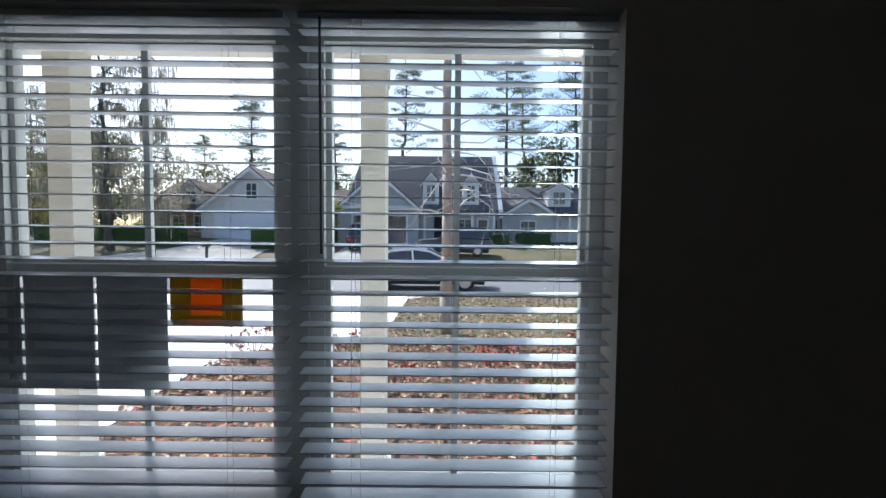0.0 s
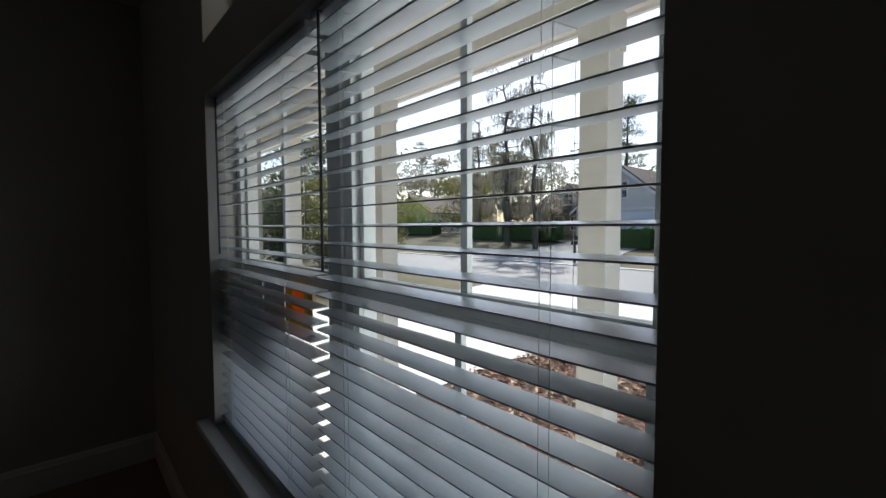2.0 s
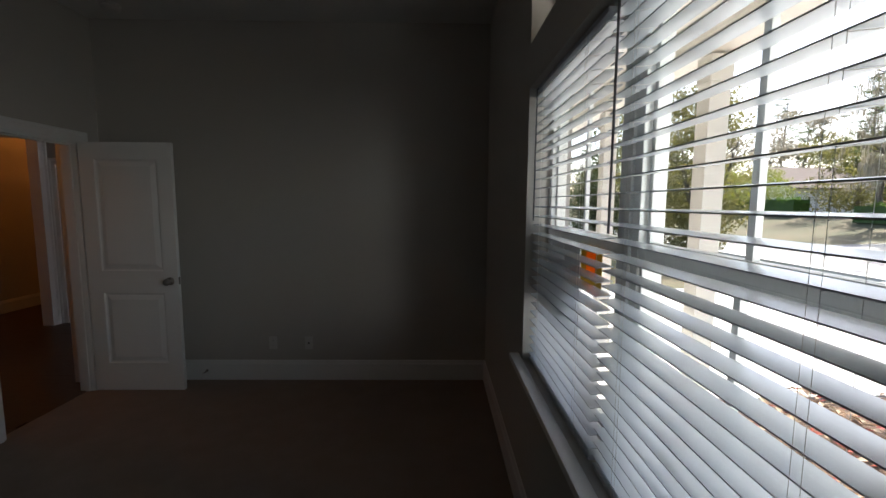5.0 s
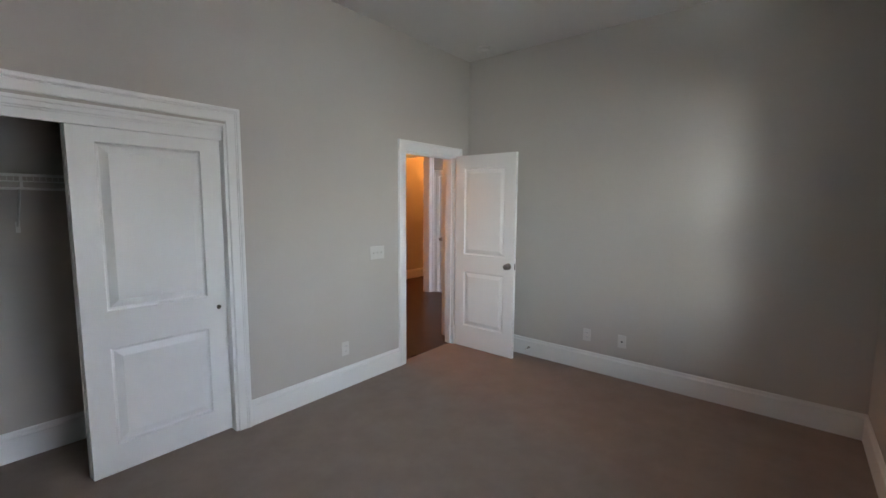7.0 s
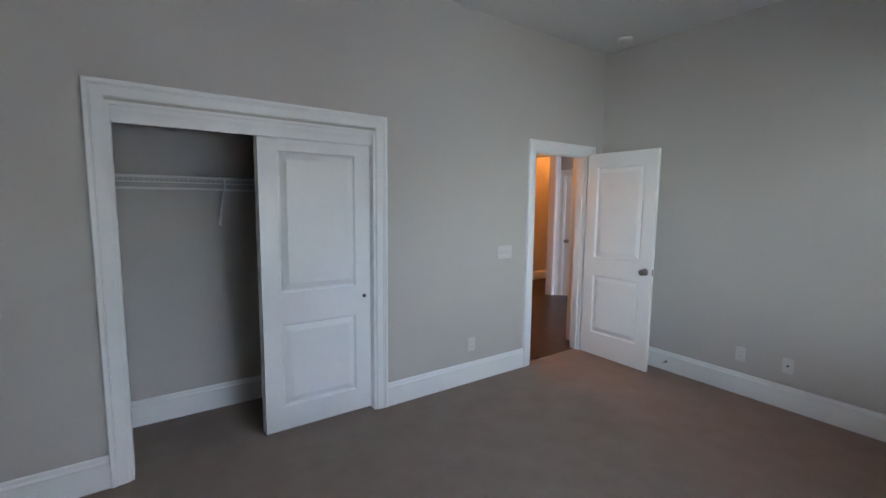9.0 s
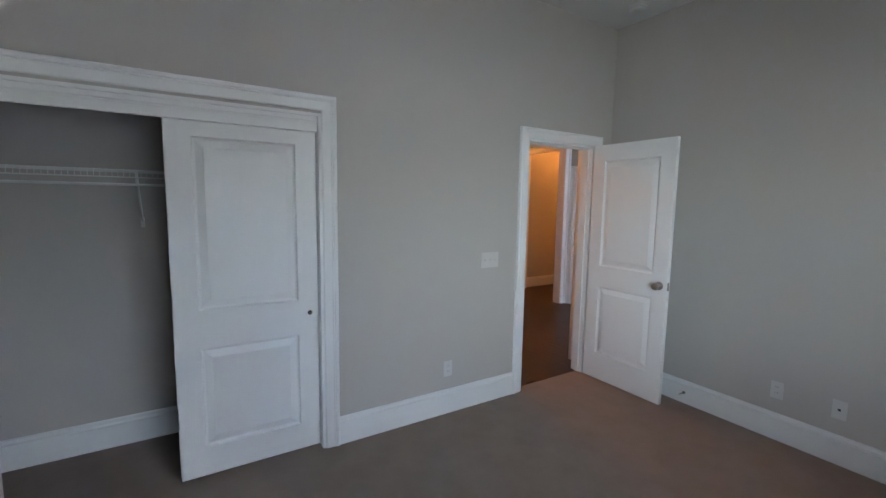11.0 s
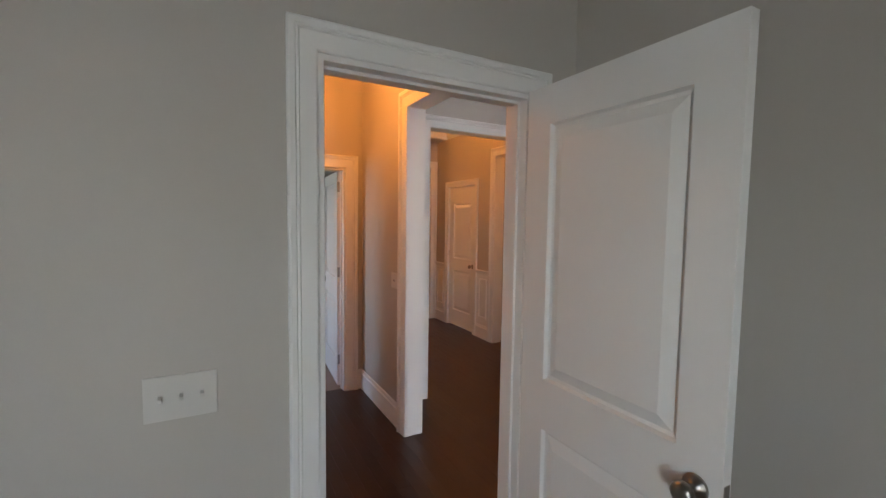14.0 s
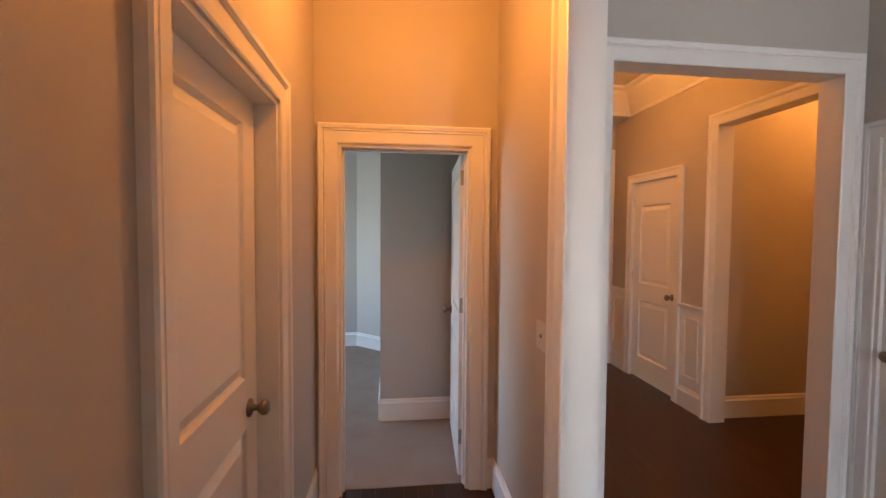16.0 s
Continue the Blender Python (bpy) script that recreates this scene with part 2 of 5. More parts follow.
def wall_bm(axis, c0, c1, a0, a1, z0, z1, holes=()):
    """A wall between c0 and c1 across, from a0 to a1 along the other axis, with holes (a0, a1, z0, z1) cut through."""
    bm = bmesh.new()
    acuts = sorted({a0, a1, *[h[0] for h in holes], *[h[1] for h in holes]})
    for u0, u1 in zip(acuts, acuts[1:]):
        spans, z = [], z0
        for h in sorted((h for h in holes if h[0] <= u0 and h[1] >= u1), key=lambda h: h[2]):
            if h[2] > z:
                spans.append((z, h[2]))
            z = h[3]
        if z < z1:
            spans.append((z, z1))
        for s0, s1 in spans:
            if axis == "y":
                box(bm, u0, c0, s0, u1, c1, s1)
            else:
                box(bm, c0, u0, s0, c1, u1, s1)
    bmesh.ops.remove_doubles(bm, verts=bm.verts, dist=1e-5)
    return bm


CASING = ((0.0, 0.0), (0.0, 0.011), (0.006, 0.014), (0.050, 0.016), (0.054, 0.021), (0.060, 0.017), (0.064, 0.023), (0.078, 0.025), (0.084, 0.020), (0.084, 0.0))


def casing_bm(x0, x1, h, scale=1.0):
    """Door trim about an opening x0..x1 of height h; the wall is at local y = 0 and the trim stands out to -y."""
    bm = bmesh.new()
    rows = []
    for u, v in CASING:
        u, v = u * scale, v * scale
        rows.append([bm.verts.new(c) for c in ((x0 - u, -v, 0), (x0 - u, -v, h + u), (x1 + u, -v, h + u), (x1 + u, -v, 0))])
    for a, b in zip(rows, rows[1:]):
        for i in range(3):
            bm.faces.new((a[i], a[i + 1], b[i + 1], b[i]))
    return bm


def jamb_bm(x0, x1, h, depth, th=0.018, stop=None):
    """Lining of an opening, local y from 0 to depth, with a stop bead between the two depths in stop."""
    bm = bmesh.new()
    e = 0.002
    box(bm, x0, -e, 0, x0 + th, depth + e, h)
    box(bm, x1 - th, -e, 0, x1, depth + e, h)
    box(bm, x0 + th, -e, h - th, x1 - th, depth + e, h)
    if stop:
        s0, s1, k = stop[0], stop[1], 0.011
        box(bm, x0 + th, s0, 0, x0 + th + k, s1, h - th, 0.002)
        box(bm, x1 - th - k, s0, 0, x1 - th, s1, h - th, 0.002)
        box(bm, x0 + th + k, s0, h - th - k, x1 - th - k, s1, h - th, 0.002)
    return bm


BASE = ((0.0, 0.0), (0.016, 0.0), (0.016, 0.135), (0.019, 0.14), (0.019, 0.146), (0.011, 0.156), (0.009, 0.172), (0.004, 0.18), (0.0, 0.18))


def run_bm(p, q, out, prof):
    """A moulding profile (out, up) carried straight from p to q; out is the unit way it stands out."""
    bm = bmesh.new()
    p, q, out = Vector(p), Vector(q), Vector(out)
    rows = [[bm.verts.new(c + out * u + Vector((0, 0, v))) for c in (p, q)] for u, v in prof]
    for a, b in zip(rows, rows[1:] + rows[:1]):
        bm.faces.new((a[0], a[1], b[1], b[0]))
    bm.faces.new([r[0] for r in rows])
    bm.faces.new([r[1] for r in rows][::-1])
    return bm


def baseboard(p, q, out, label="white moulded baseboard along the painted wall"):
    return structure("baseboard", run_bm(p, q, out, BASE), TRIM, label, "baseboard")


def leaf_bm(w, h, th, panels, stile=0.115):
    """A moulded two-panel door leaf: x 0..w, y 0..th, z 0..h; panels are (z0, z1), sunk on both faces."""
    bm = bmesh.new()
    xs = (0, stile, w - stile, w)
    zs = [0] + [z for pz in panels for z in pz] + [h]
    for y, s in ((0, 1), (th, -1)):
        grid = [[bm.verts.new((x, y, z)) for x in xs] for z in zs]
        for i in range(len(zs) - 1):
            for j in range(3):
                quad = (grid[i][j], grid[i][j + 1], grid[i + 1][j + 1], grid[i + 1][j])
                if j == 1 and i % 2 == 1:
                    ring = list(quad)
                    x0, x1, z0, z1 = xs[1], xs[2], zs[i], zs[i + 1]
                    for ins, dep in ((0.007, 0.013), (0.017, 0.016), (0.050, 0.004), (0.055, 0.002)):
                        nxt = [bm.verts.new((x, y + s * dep, z)) for x, z in ((x0 + ins, z0 + ins), (x1 - ins, z0 + ins), (x1 - ins, z1 - ins), (x0 + ins, z1 - ins))]
                        for k in range(4):
                            bm.faces.new((ring[k], ring[(k + 1) % 4], nxt[(k + 1) % 4], nxt[k]))
                        ring = nxt
                    bm.faces.new(ring)
                else:
                    bm.faces.new(quad)
    box(bm, 0, 0.0005, 0, 0.0008, th - 0.0005, h)
    box(bm, w - 0.0008, 0.0005, 0, w, th - 0.0005, h)
    box(bm, 0, 0.0005, h - 0.0008, w, th - 0.0005, h)
    box(bm, 0, 0.0005, 0, w, th - 0.0005, 0.0008)
    return bm


KNOB = ((0.032, 0.0), (0.033, 0.004), (0.028, 0.010), (0.013, 0.014), (0.011, 0.030), (0.018, 0.036), (0.027, 0.046), (0.029, 0.054), (0.026, 0.063), (0.016, 0.070), (0.004, 0.072))


def knob_bm(th):
    """Round knobs with roses on both faces of a leaf of thickness th, about the y axis."""
    bm = bmesh.new()
    lathe(bm, [(r, -h) for r, h in KNOB], axis="Y")
    lathe(bm, KNOB, axis="Y", at=(0, th, 0))
    return bm


def panel_door(name, at, w, h, label, group="", panels=((0.23, 0.82), (1.00, 1.89)), th=0.035, knob=True, kx=None, kz=0.92, hinges=True, barrel=-0.006):
    door = thing(name, at, label, "door", group, kind="structure" if name[-1].isdigit() else "")
    leaf = part("leaf", leaf_bm(w, h, th, panels), DOORW, door)
    if knob:
        kb = knob_bm(th)
        bmesh.ops.translate(kb, verts=kb.verts, vec=(w - 0.06 if kx is None else kx, 0, kz))
        part("knob", kb, NICKEL, door, "brushed nickel round door knob", True)
        part("latch_plate", boxed(w - 0.001, 0.006, 0.89, w + 0.0015, th - 0.006, 0.95), NICKEL, door, "nickel latch plate on the door edge")
    if hinges:
        for z in (0.20, 1.02, 1.80):
            hb = boxed(-0.004, 0.002, z, 0.0, th - 0.002, z + 0.09)
            tube(hb, (-0.006, barrel, z), (-0.006, barrel, z + 0.09), 0.006, n=8)
            part("hinge", hb, BRONZE, door, "metal butt hinge")
    return door


CH = 3.05
# ---- bedroom shell ----
structure("floor", boxed(-2.05, -1.92, -0.12, 2.75, 1.42, 0.0), CARPET, "taupe cut-pile carpet across the bedroom", "carpet")
structure("closet_floor", boxed(0.25, -2.54, -0.12, 2.40, -1.92, 0.0), CARPET, "taupe cut-pile carpet inside the closet", "carpet")
structure("ceiling", boxed(-2.2, -4.5, CH, 2.9, 1.6, CH + 0.1), CEIL, "white textured ceiling of bedroom and hall", "ceiling")
WX0, WX1, WZ0, WZ1 = -0.45, 1.272, 0.79, 2.118
structure("wall_north", wall_bm("y", 1.418, 1.60, -2.05, 2.75, -0.3, CH, ((WX0, WX1, WZ0, WZ1), (WX0, WX1, 2.32, 2.78))), WALL, "greige painted wall with twin windows and a transom", "wall")
structure("wall_west", wall_bm("x", -2.20, -2.05, -2.10, 1.60, -0.1, CH), WALL, "greige painted wall beside the open door", "wall")
structure("wall_east", wall_bm("x", 2.75, 2.90, -2.70, 1.60, -0.3, CH), WALL, "greige painted wall closing the bedroom", "wall")
structure("wall_south", wall_bm("y", -1.98, -1.86, -2.05, 2.75, -0.1, CH, ((-1.83, -1.055, -0.1, 2.035), (0.545, 2.03, -0.1, 2.03))), WALL, "greige painted wall with bedroom door and closet", "wall")
baseboard((-2.05, 1.418, 0), (-2.05, -1.86, 0), (1, 0, 0))
baseboard((2.75, -1.86, 0), (2.75, 1.418, 0), (-1, 0, 0))
baseboard((2.75, 1.418, 0), (-2.05, 1.418, 0), (0, -1, 0))
baseboard((-0.971, -1.86, 0), (0.461, -1.86, 0), (0, 1, 0))
baseboard((2.114, -1.86, 0), (2.75, -1.86, 0), (0, 1, 0))
baseboard((-2.05, -1.86, 0), (-1.914, -1.86, 0), (0, 1, 0))


def trim(name, bm, m, label):
    ob = structure(name, bm, TRIM, label, "door trim")
    ob.matrix_basis = m
    return ob


FACE_N = pose(0, -1.86, 0, 0, 0, 180)     # local x runs to -x, trim stands to +y
trim("trim", casing_bm(1.055, 1.83, 2.035), FACE_N, "white moulded casing about the bedroom door")
trim("trim", jamb_bm(1.055, 1.83, 2.035, 0.12, stop=(0.038, 0.074)), FACE_N, "white jamb lining of the bedroom door")
trim("trim", casing_bm(-2.03, -0.545, 2.045), FACE_N, "white moulded casing about the closet opening")
trim("trim", jamb_bm(-2.03, -0.545, 2.03, 0.12), FACE_N, "white jamb lining of the closet opening")
trim("trim", casing_bm(-1.83, -1.055, 2.035), pose(0, -1.98, 0), "white moulded casing on the hall side of the door")
# closet head board that hides the sliding track
fb = bmesh.new()
box(fb, 0.565, -1.905, 1.928, 2.010, -1.876, 2.011)
box(fb, 0.565, -1.876, 1.972, 2.010, -1.868, 1.980, 0.002)
box(fb, 0.565, -1.876, 1.984, 2.010, -1.864, 2.011, 0.004)
structure("trim", fb, TRIM, "white moulded head board over the sliding doors", "door trim")

# bedroom door, open against the west wall
panel_door("bedroom_door", pose(-1.802, -1.836, 0.012, 0, 0, 90), 0.720, 2.022, "white two-panel interior door standing open into the bedroom", "panel doors", barrel=0.041)
# spring door stop on the baseboard
stop = thing("door_stop", (-2.034, -1.05, 0.085), "small spring door stop on the baseboard", "door stop")
sb = bmesh.new()
lathe(sb, ((0.012, 0.0), (0.012, 0.004), (0.005, 0.008), (0.005, 0.055)), n=12, axis="X")
part("spring", sb, NICKEL, stop, smooth=True)
part("rubber_tip", lathe(bmesh.new(), ((0.007, 0.055), (0.008, 0.060), (0.008, 0.068), (0.005, 0.072)), n=12, axis="X"), PLATE, stop, "white rubber tip", True)

# sliding closet doors
for x, y in ((0.567, -1.945), (0.572, -1.985)):
    sd_ = panel_door("sliding_closet_door", (x, y, 0.012), 0.745, 1.945, "white two-panel sliding closet door pushed to one side", "sliding closet doors", panels=((0.16, 0.72), (0.93, 1.84)), knob=False, hinges=False)
    pull = lathe(bmesh.new(), ((0.014, 0.0), (0.014, 0.002), (0.010, 0.002), (0.009, -0.004)), n=16, axis="Y", at=(0.05, 0.036, 0.85))
    part("finger_pull", pull, NICKEL, sd_, "small round nickel finger pull", True)

# ---- closet ----
structure("closet_wall", wall_bm("y", -2.66, -2.54, 0.13, 2.52, -0.1, CH), WALL, "greige painted back wall of the closet", "wall")
structure("closet_wall", wall_bm("x", 0.13, 0.25, -2.54, -1.98, -0.1, CH), WALL, "greige painted side wall of the closet", "wall")
structure("closet_wall", wall_bm("x", 2.40, 2.52, -2.54, -1.98, -0.1, CH), WALL, "greige painted side wall of the closet", "wall")
baseboard((0.25, -2.54, 0), (2.40, -2.54, 0), (0, 1, 0))
baseboard((2.40, -2.54, 0), (2.40, -1.98, 0), (-1, 0, 0))
shelf = thing("wire_closet_shelf", (1.325, -2.54, 1.655), "white coated wire shelf with hang rod in the closet", "wire shelf")
deck = bmesh.new()
for i in range(84):
    x = -1.065 + i * 0.0254
    tube(deck, (x, 0.008, 0.032), (x, 0.305, 0.030), 0.0014, n=5)
    tube(deck, (x, 0.305, 0.030), (x, 0.312, -0.012), 0.0014, n=5)
part("wire_deck", deck, WIRE, shelf)
for y, z in ((0.010, 0.029), (0.160, 0.027), (0.305, 0.026), (0.314, -0.012)):
    part("rail", tube(bmesh.new(), (-1.07, y, z), (1.07, y, z), 0.0035, n=8), WIRE, shelf)
part("hang_rod", tube(bmesh.new(), (-1.07, 0.290, -0.050), (1.07, 0.290, -0.050), 0.0075, n=10), WIRE, shelf)
for x in (-0.75, 0.125, 0.98):
    br = bmesh.new()
    tube(br, (x, 0.296, 0.018), (x, 0.006, -0.26), 0.006, n=8)
    box(br, x - 0.010, 0.0, -0.30, x + 0.010, 0.005, -0.235)
    box(br, x - 0.006, 0.284, -0.056, x + 0.006, 0.300, 0.024)
    part("bracket", br, WIRE, shelf)

# ---- windows ----
GY = 1.560     # glass


def sash_window(name, x0, x1, z0, z1, label, check=None, muntins=1):
    win = tagged(new(name), label, "window", "twin windows", "structure")
    fr = bmesh.new()
    f = 0.042
    for a in ((x0, z0, x0 + f, z1), (x1 - f, z0, x1, z1), (x0 + f, z0, x1 - f, z0 + f), (x0 + f, z1 - f, x1 - f, z1)):
        box(fr, a[0], 1.528, a[1], a[2], 1.598, a[3], 0.003)
    part("window_frame", fr, VINYL, win)
    bays = [(z0 + f, z1 - f)]
    if check:
        part("meeting_rail", boxed(x0 + f, 1.530, check - 0.012, x1 - f, 1.590, check + 0.012, bevel=0.003), VINYL, win)
        bays = [(z0 + f, check - 0.012), (check + 0.012, z1 - f)]
    for i, (b0, b1) in enumerate(bays):
        s = 0.016
        y = GY - 0.012 if i == 0 and check else GY + 0.004
        sb = bmesh.new()
        for a in ((x0 + f, b0, x0 + f + s, b1), (x1 - f - s, b0, x1 - f, b1), (x0 + f + s, b0, x1 - f - s, b0 + s), (x0 + f + s, b1 - s, x1 - f - s, b1)):
            box(sb, a[0], y - 0.013, a[1], a[2], y + 0.013, a[3], 0.002)
        part("sash", sb, VINYL, win)
        g = part("pane", boxed(x0 + f + s, y - 0.002, b0 + s, x1 - f - s, y + 0.002, b1 - s), PANE, win)
        g.visible_shadow = False
        if muntins:
            mb = bmesh.new()
            for k in range(muntins):
                xm = x0 + (x1 - x0) * (k + 1) / (muntins + 1)
                box(mb, xm - 0.009, y - 0.007, b0 + s, xm + 0.009, y + 0.007, b1 - s)
            part("muntin", mb, VINYL, win)
    return win


MX0, MX1 = 0.375, 0.465
sash_window("window_1", WX0, MX0 + 0.02, WZ0, WZ1, "white vinyl single-hung window beside a twin", 1.443)
sash_window("window_2", MX1 - 0.02, WX1, WZ0, WZ1, "white vinyl single-hung window beside a twin", 1.443)
structure("mullion", boxed(MX0 + 0.021, 1.520, WZ0, MX1 - 0.021, 1.600, WZ1), VINYL, "white mullion post between the twin windows", "mullion")
sash_window("window_3", WX0, WX1, 2.32, 2.78, "white fixed transom window over the twin windows", None, 3)
sl = bmesh.new()
box(sl, -0.552, 1.368, 0.758, 1.372, 1.527, 0.789, 0.006)
structure("window_sill", sl, TRIM, "white painted window stool below the blinds", "window sill")
structure("trim", run_bm((-0.52, 1.418, 0.678), (1.34, 1.418, 0.678), (0, -1, 0), ((0, 0), (0.010, 0.004), (0.016, 0.012), (0.016, 0.066), (0.019, 0.079), (0, 0.079))), TRIM, "white apron moulding below the window stool", "window trim")


def slat_bm(w, tilt, depth=0.050, th=0.0028):
    """A curved blind slat of length w along x, about its own middle; the room-side edge drops by tilt degrees."""
    bm = bmesh.new()
    n = 4
    rows = []
    for i in range(n + 1):
        u = -depth / 2 + depth * i / n
        c = 0.0005 * (1 - (2 * u / depth) ** 2)
        rows.append((u, c))
    ring = [(u, c + th / 2) for u, c in rows] + [(u, c - th / 2) for u, c in rows[::-1]]
    t = radians(tilt)
    ends = [[bm.verts.new((x, u * math.cos(t) - c * math.sin(t), u * math.sin(t) + c * math.cos(t))) for u, c in ring] for x in (-w / 2, w / 2)]
    m = len(ring)
    for i in range(m):
        bm.faces.new((ends[0][i], ends[0][(i + 1) % m], ends[1][(i + 1) % m], ends[1][i]))
    bm.faces.new(ends[0])
    bm.faces.new(ends[1][::-1])
    return bm


BY = 1.474     # middle of the slats


def blind(x0, x1, ztop, zlow, tilt, count, pitch, label, wand_x=None):
    xm, w = (x0 + x1) / 2, x1 - x0
    bl = thing("venetian_blind", (xm, BY, zlow), label, "window blind", "venetian blinds")
    hr = bmesh.new()
    box(hr, -w / 2, -0.024, ztop - zlow - 0.016, w / 2, 0.026, ztop - zlow, 0.003)
    part("headrail", hr, SLAT, bl)
    first = None
    zs = 2.076 - zlow
    rng = random.Random(int(x0 * 100) + int(ztop * 10))
    for i in range(count):
        z = zs - i * pitch
        m = pose(rng.uniform(-0.0015, 0.0015), rng.uniform(-0.001, 0.001), z, rng.uniform(-1.2, 1.2), rng.uniform(-0.10, 0.10), rng.uniform(-0.08, 0.08))
        if first is None:
            first = part("slat", slat_bm(w, tilt), SLAT, bl)
            first.matrix_basis = m
        else:
            share("slat", first, bl, m)
    part("bottom_rail", boxed(-w / 2, -0.026, 0.0, w / 2, 0.026, 0.018, bevel=0.004), SLAT, bl)
    for x in (-w / 2 + 0.14, w / 2 - 0.14):
        cb = bmesh.new()
        for y in (-0.027, 0.027):
            tube(cb, (x, y, 0.01), (x, y, zs + 0.03), 0.0005, n=4)
        for i in range(count):
            z = zs - i * pitch - 0.0026
            dz = 0.027 * math.tan(radians(tilt))
            tube(cb, (x - 0.002, -0.027, z - dz), (x + 0.002, 0.027, z + dz), 0.0007, n=4)
        part("ladder_cord", cb, CORD, bl)
    for x in (w / 2 - 0.155, -w / 2 + 0.165):
        part("lift_cord", tube(bmesh.new(), (x, -0.030, 0.01), (x, -0.030, zs + 0.03), 0.0005, n=4), CORD, bl)
    if wand_x is not None:
        wb = bmesh.new()
        tube(wb, (wand_x - xm, -0.034, ztop - zlow - 0.02), (wand_x - xm + 0.004, -0.036, 1.495 - zlow), 0.0036, n=6)
        tube(wb, (wand_x - xm, -0.026, ztop - zlow - 0.018), (wand_x - xm, -0.036, ztop - zlow - 0.018), 0.003, n=6)
        part("tilt_wand", wb, WAND, bl, "slim grey tilt wand")
    return bl


LX0, LX1, RX0, RX1 = -0.446, 0.404, 0.440, 1.268
for x0, x1, wx in ((LX0, LX1, -0.385), (RX0, RX1, 0.500)):
    blind(x0, x1, WZ1 - 0.002, 0.7895, 5.0, 30, 0.0430, "white faux-wood blind with open slats in the window recess", wx)

# papers taped to the lower sash
for x0, x1 in ((-0.404, -0.366), (-0.357, -0.161), (-0.152, 0.046)):
    pb = boxed(x0, 1.5225, 1.118, x1, 1.5235, 1.425)
    tagged(link_mesh("paper_sheet", pb, GREYPAPER), "grey backlit paper sheet taped to the window", "paper sheet", "papers on the window")
card = thing("permit_card", (0.156, 1.5225, 1.29), "yellow card with an orange panel taped to the window", "card")
for x0, x1, z0, z1 in ((-0.102, -0.044, 0, 0.134), (0.044, 0.102, 0, 0.134), (-0.044, 0.044, 0, 0.022)):
    part("card_sheet", boxed(x0, 0, z0, x1, 0.001, z1), YELLOW, card)
part("card_panel", boxed(-0.044, -0.0004, 0.022, 0.044, 0.0014, 0.134), ORANGE, card, "orange printed panel")

# ---- plates on the bedroom walls ----


def plate(name, at, w, h, label, category, kind):
    """A cover plate with its middle at the pose: local x along the wall, -y out of it."""
    pl = thing(name, at, label, category)
    part("cover_plate", boxed(-w / 2, -0.006, -h / 2, w / 2, 0.0, h / 2, bevel=0.003), PLATE, pl)
    if kind == "switch":
        for i in range(3):
            x = (i - 1) * 0.046
            tb = boxed(x - 0.005, -0.0072, -0.012, x + 0.005, -0.006, 0.012)
            part("toggle_slot", tb, PLATE, pl)
            tg = boxed(-0.0042, -0.010, -0.006, 0.0042, 0.002, 0.006, bevel=0.0015)
            t = part("toggle", tg, PLATE, pl)
            t.matrix_basis = pose(x, -0.008, 0.003, 28)
    elif kind == "outlet":
        for z in (-0.020, 0.020):
            f = lathe(bmesh.new(), ((0.017, 0.0), (0.017, 0.002), (0.016, 0.0025)), n=16, axis="Y", at=(0, -0.0085, z))
            rc = part("receptacle", f, PLATE, pl)
            part("slot", box(box(bmesh.new(), -0.008, -0.0092, z - 0.002, -0.006, -0.0084, z + 0.007), 0.006, -0.0092, z - 0.002, 0.008, -0.0084, z + 0.006), DARKHOLE, rc)
    else:
        part("jack", boxed(-0.007, -0.0085, -0.007, 0.007, -0.005, 0.007), DARKHOLE, pl)
    return pl


plate("light_switch", pose(-0.708, -1.860, 1.11, 0, 0, 180), 0.163, 0.115, "white triple toggle switch plate on the wall", "light switch", "switch")
plate("wall_outlet", pose(-0.350, -1.860, 0.335, 0, 0, 180), 0.070, 0.115, "white duplex outlet on the wall", "wall outlet", "outlet")
plate("wall_outlet", pose(-2.050, -0.464, 0.335, 0, 0, 90), 0.070, 0.115, "white duplex outlet on the wall", "wall outlet", "outlet")
plate("cable_jack", pose(-2.050, -0.149, 0.335, 0, 0, 90), 0.070, 0.115, "white cable jack plate on the wall", "wall jack", "jack")
sm = thing("smoke_detector", (-1.80, -1.50, CH), "white round smoke detector on the ceiling", "smoke detector")
part("base", lathe(bmesh.new(), ((0.068, 0.0), (0.068, -0.010), (0.060, -0.012)), n=28), PLATE, sm, smooth=True)
part("cover", lathe(bmesh.new(), ((0.058, -0.012), (0.062, -0.020), (0.058, -0.034), (0.040, -0.042), (0.004, -0.044)), n=28), PLATE, sm, smooth=True)

# ---- hall, foyer and rooms beyond ----
HE, HW, HS = -0.96, -2.00, -4.36       # hall faces: east, west, south
structure("hall_wall_east", wall_bm("x", HE, HE + 0.12, -4.48, -1.98, -0.1, CH, ((-3.60, -2.80, -0.1, 2.018),)), WALL, "greige hall wall with a closed door", "wall")
structure("hall_wall_south", wall_bm("y", HS - 0.12, HS, -2.15, 1.80, -0.1, CH, ((-1.845, -1.09, -0.1, 2.018),)), WALL, "greige hall wall with a doorway to a back bedroom", "wall")
structure("hall_wall_west", wall_bm("x", HW - 0.115, HW, -4.36, -2.10, -0.1, CH, ((-3.355, -2.15, -0.1, 2.36),)), WALL, "greige hall wall with a wide cased opening", "wall")
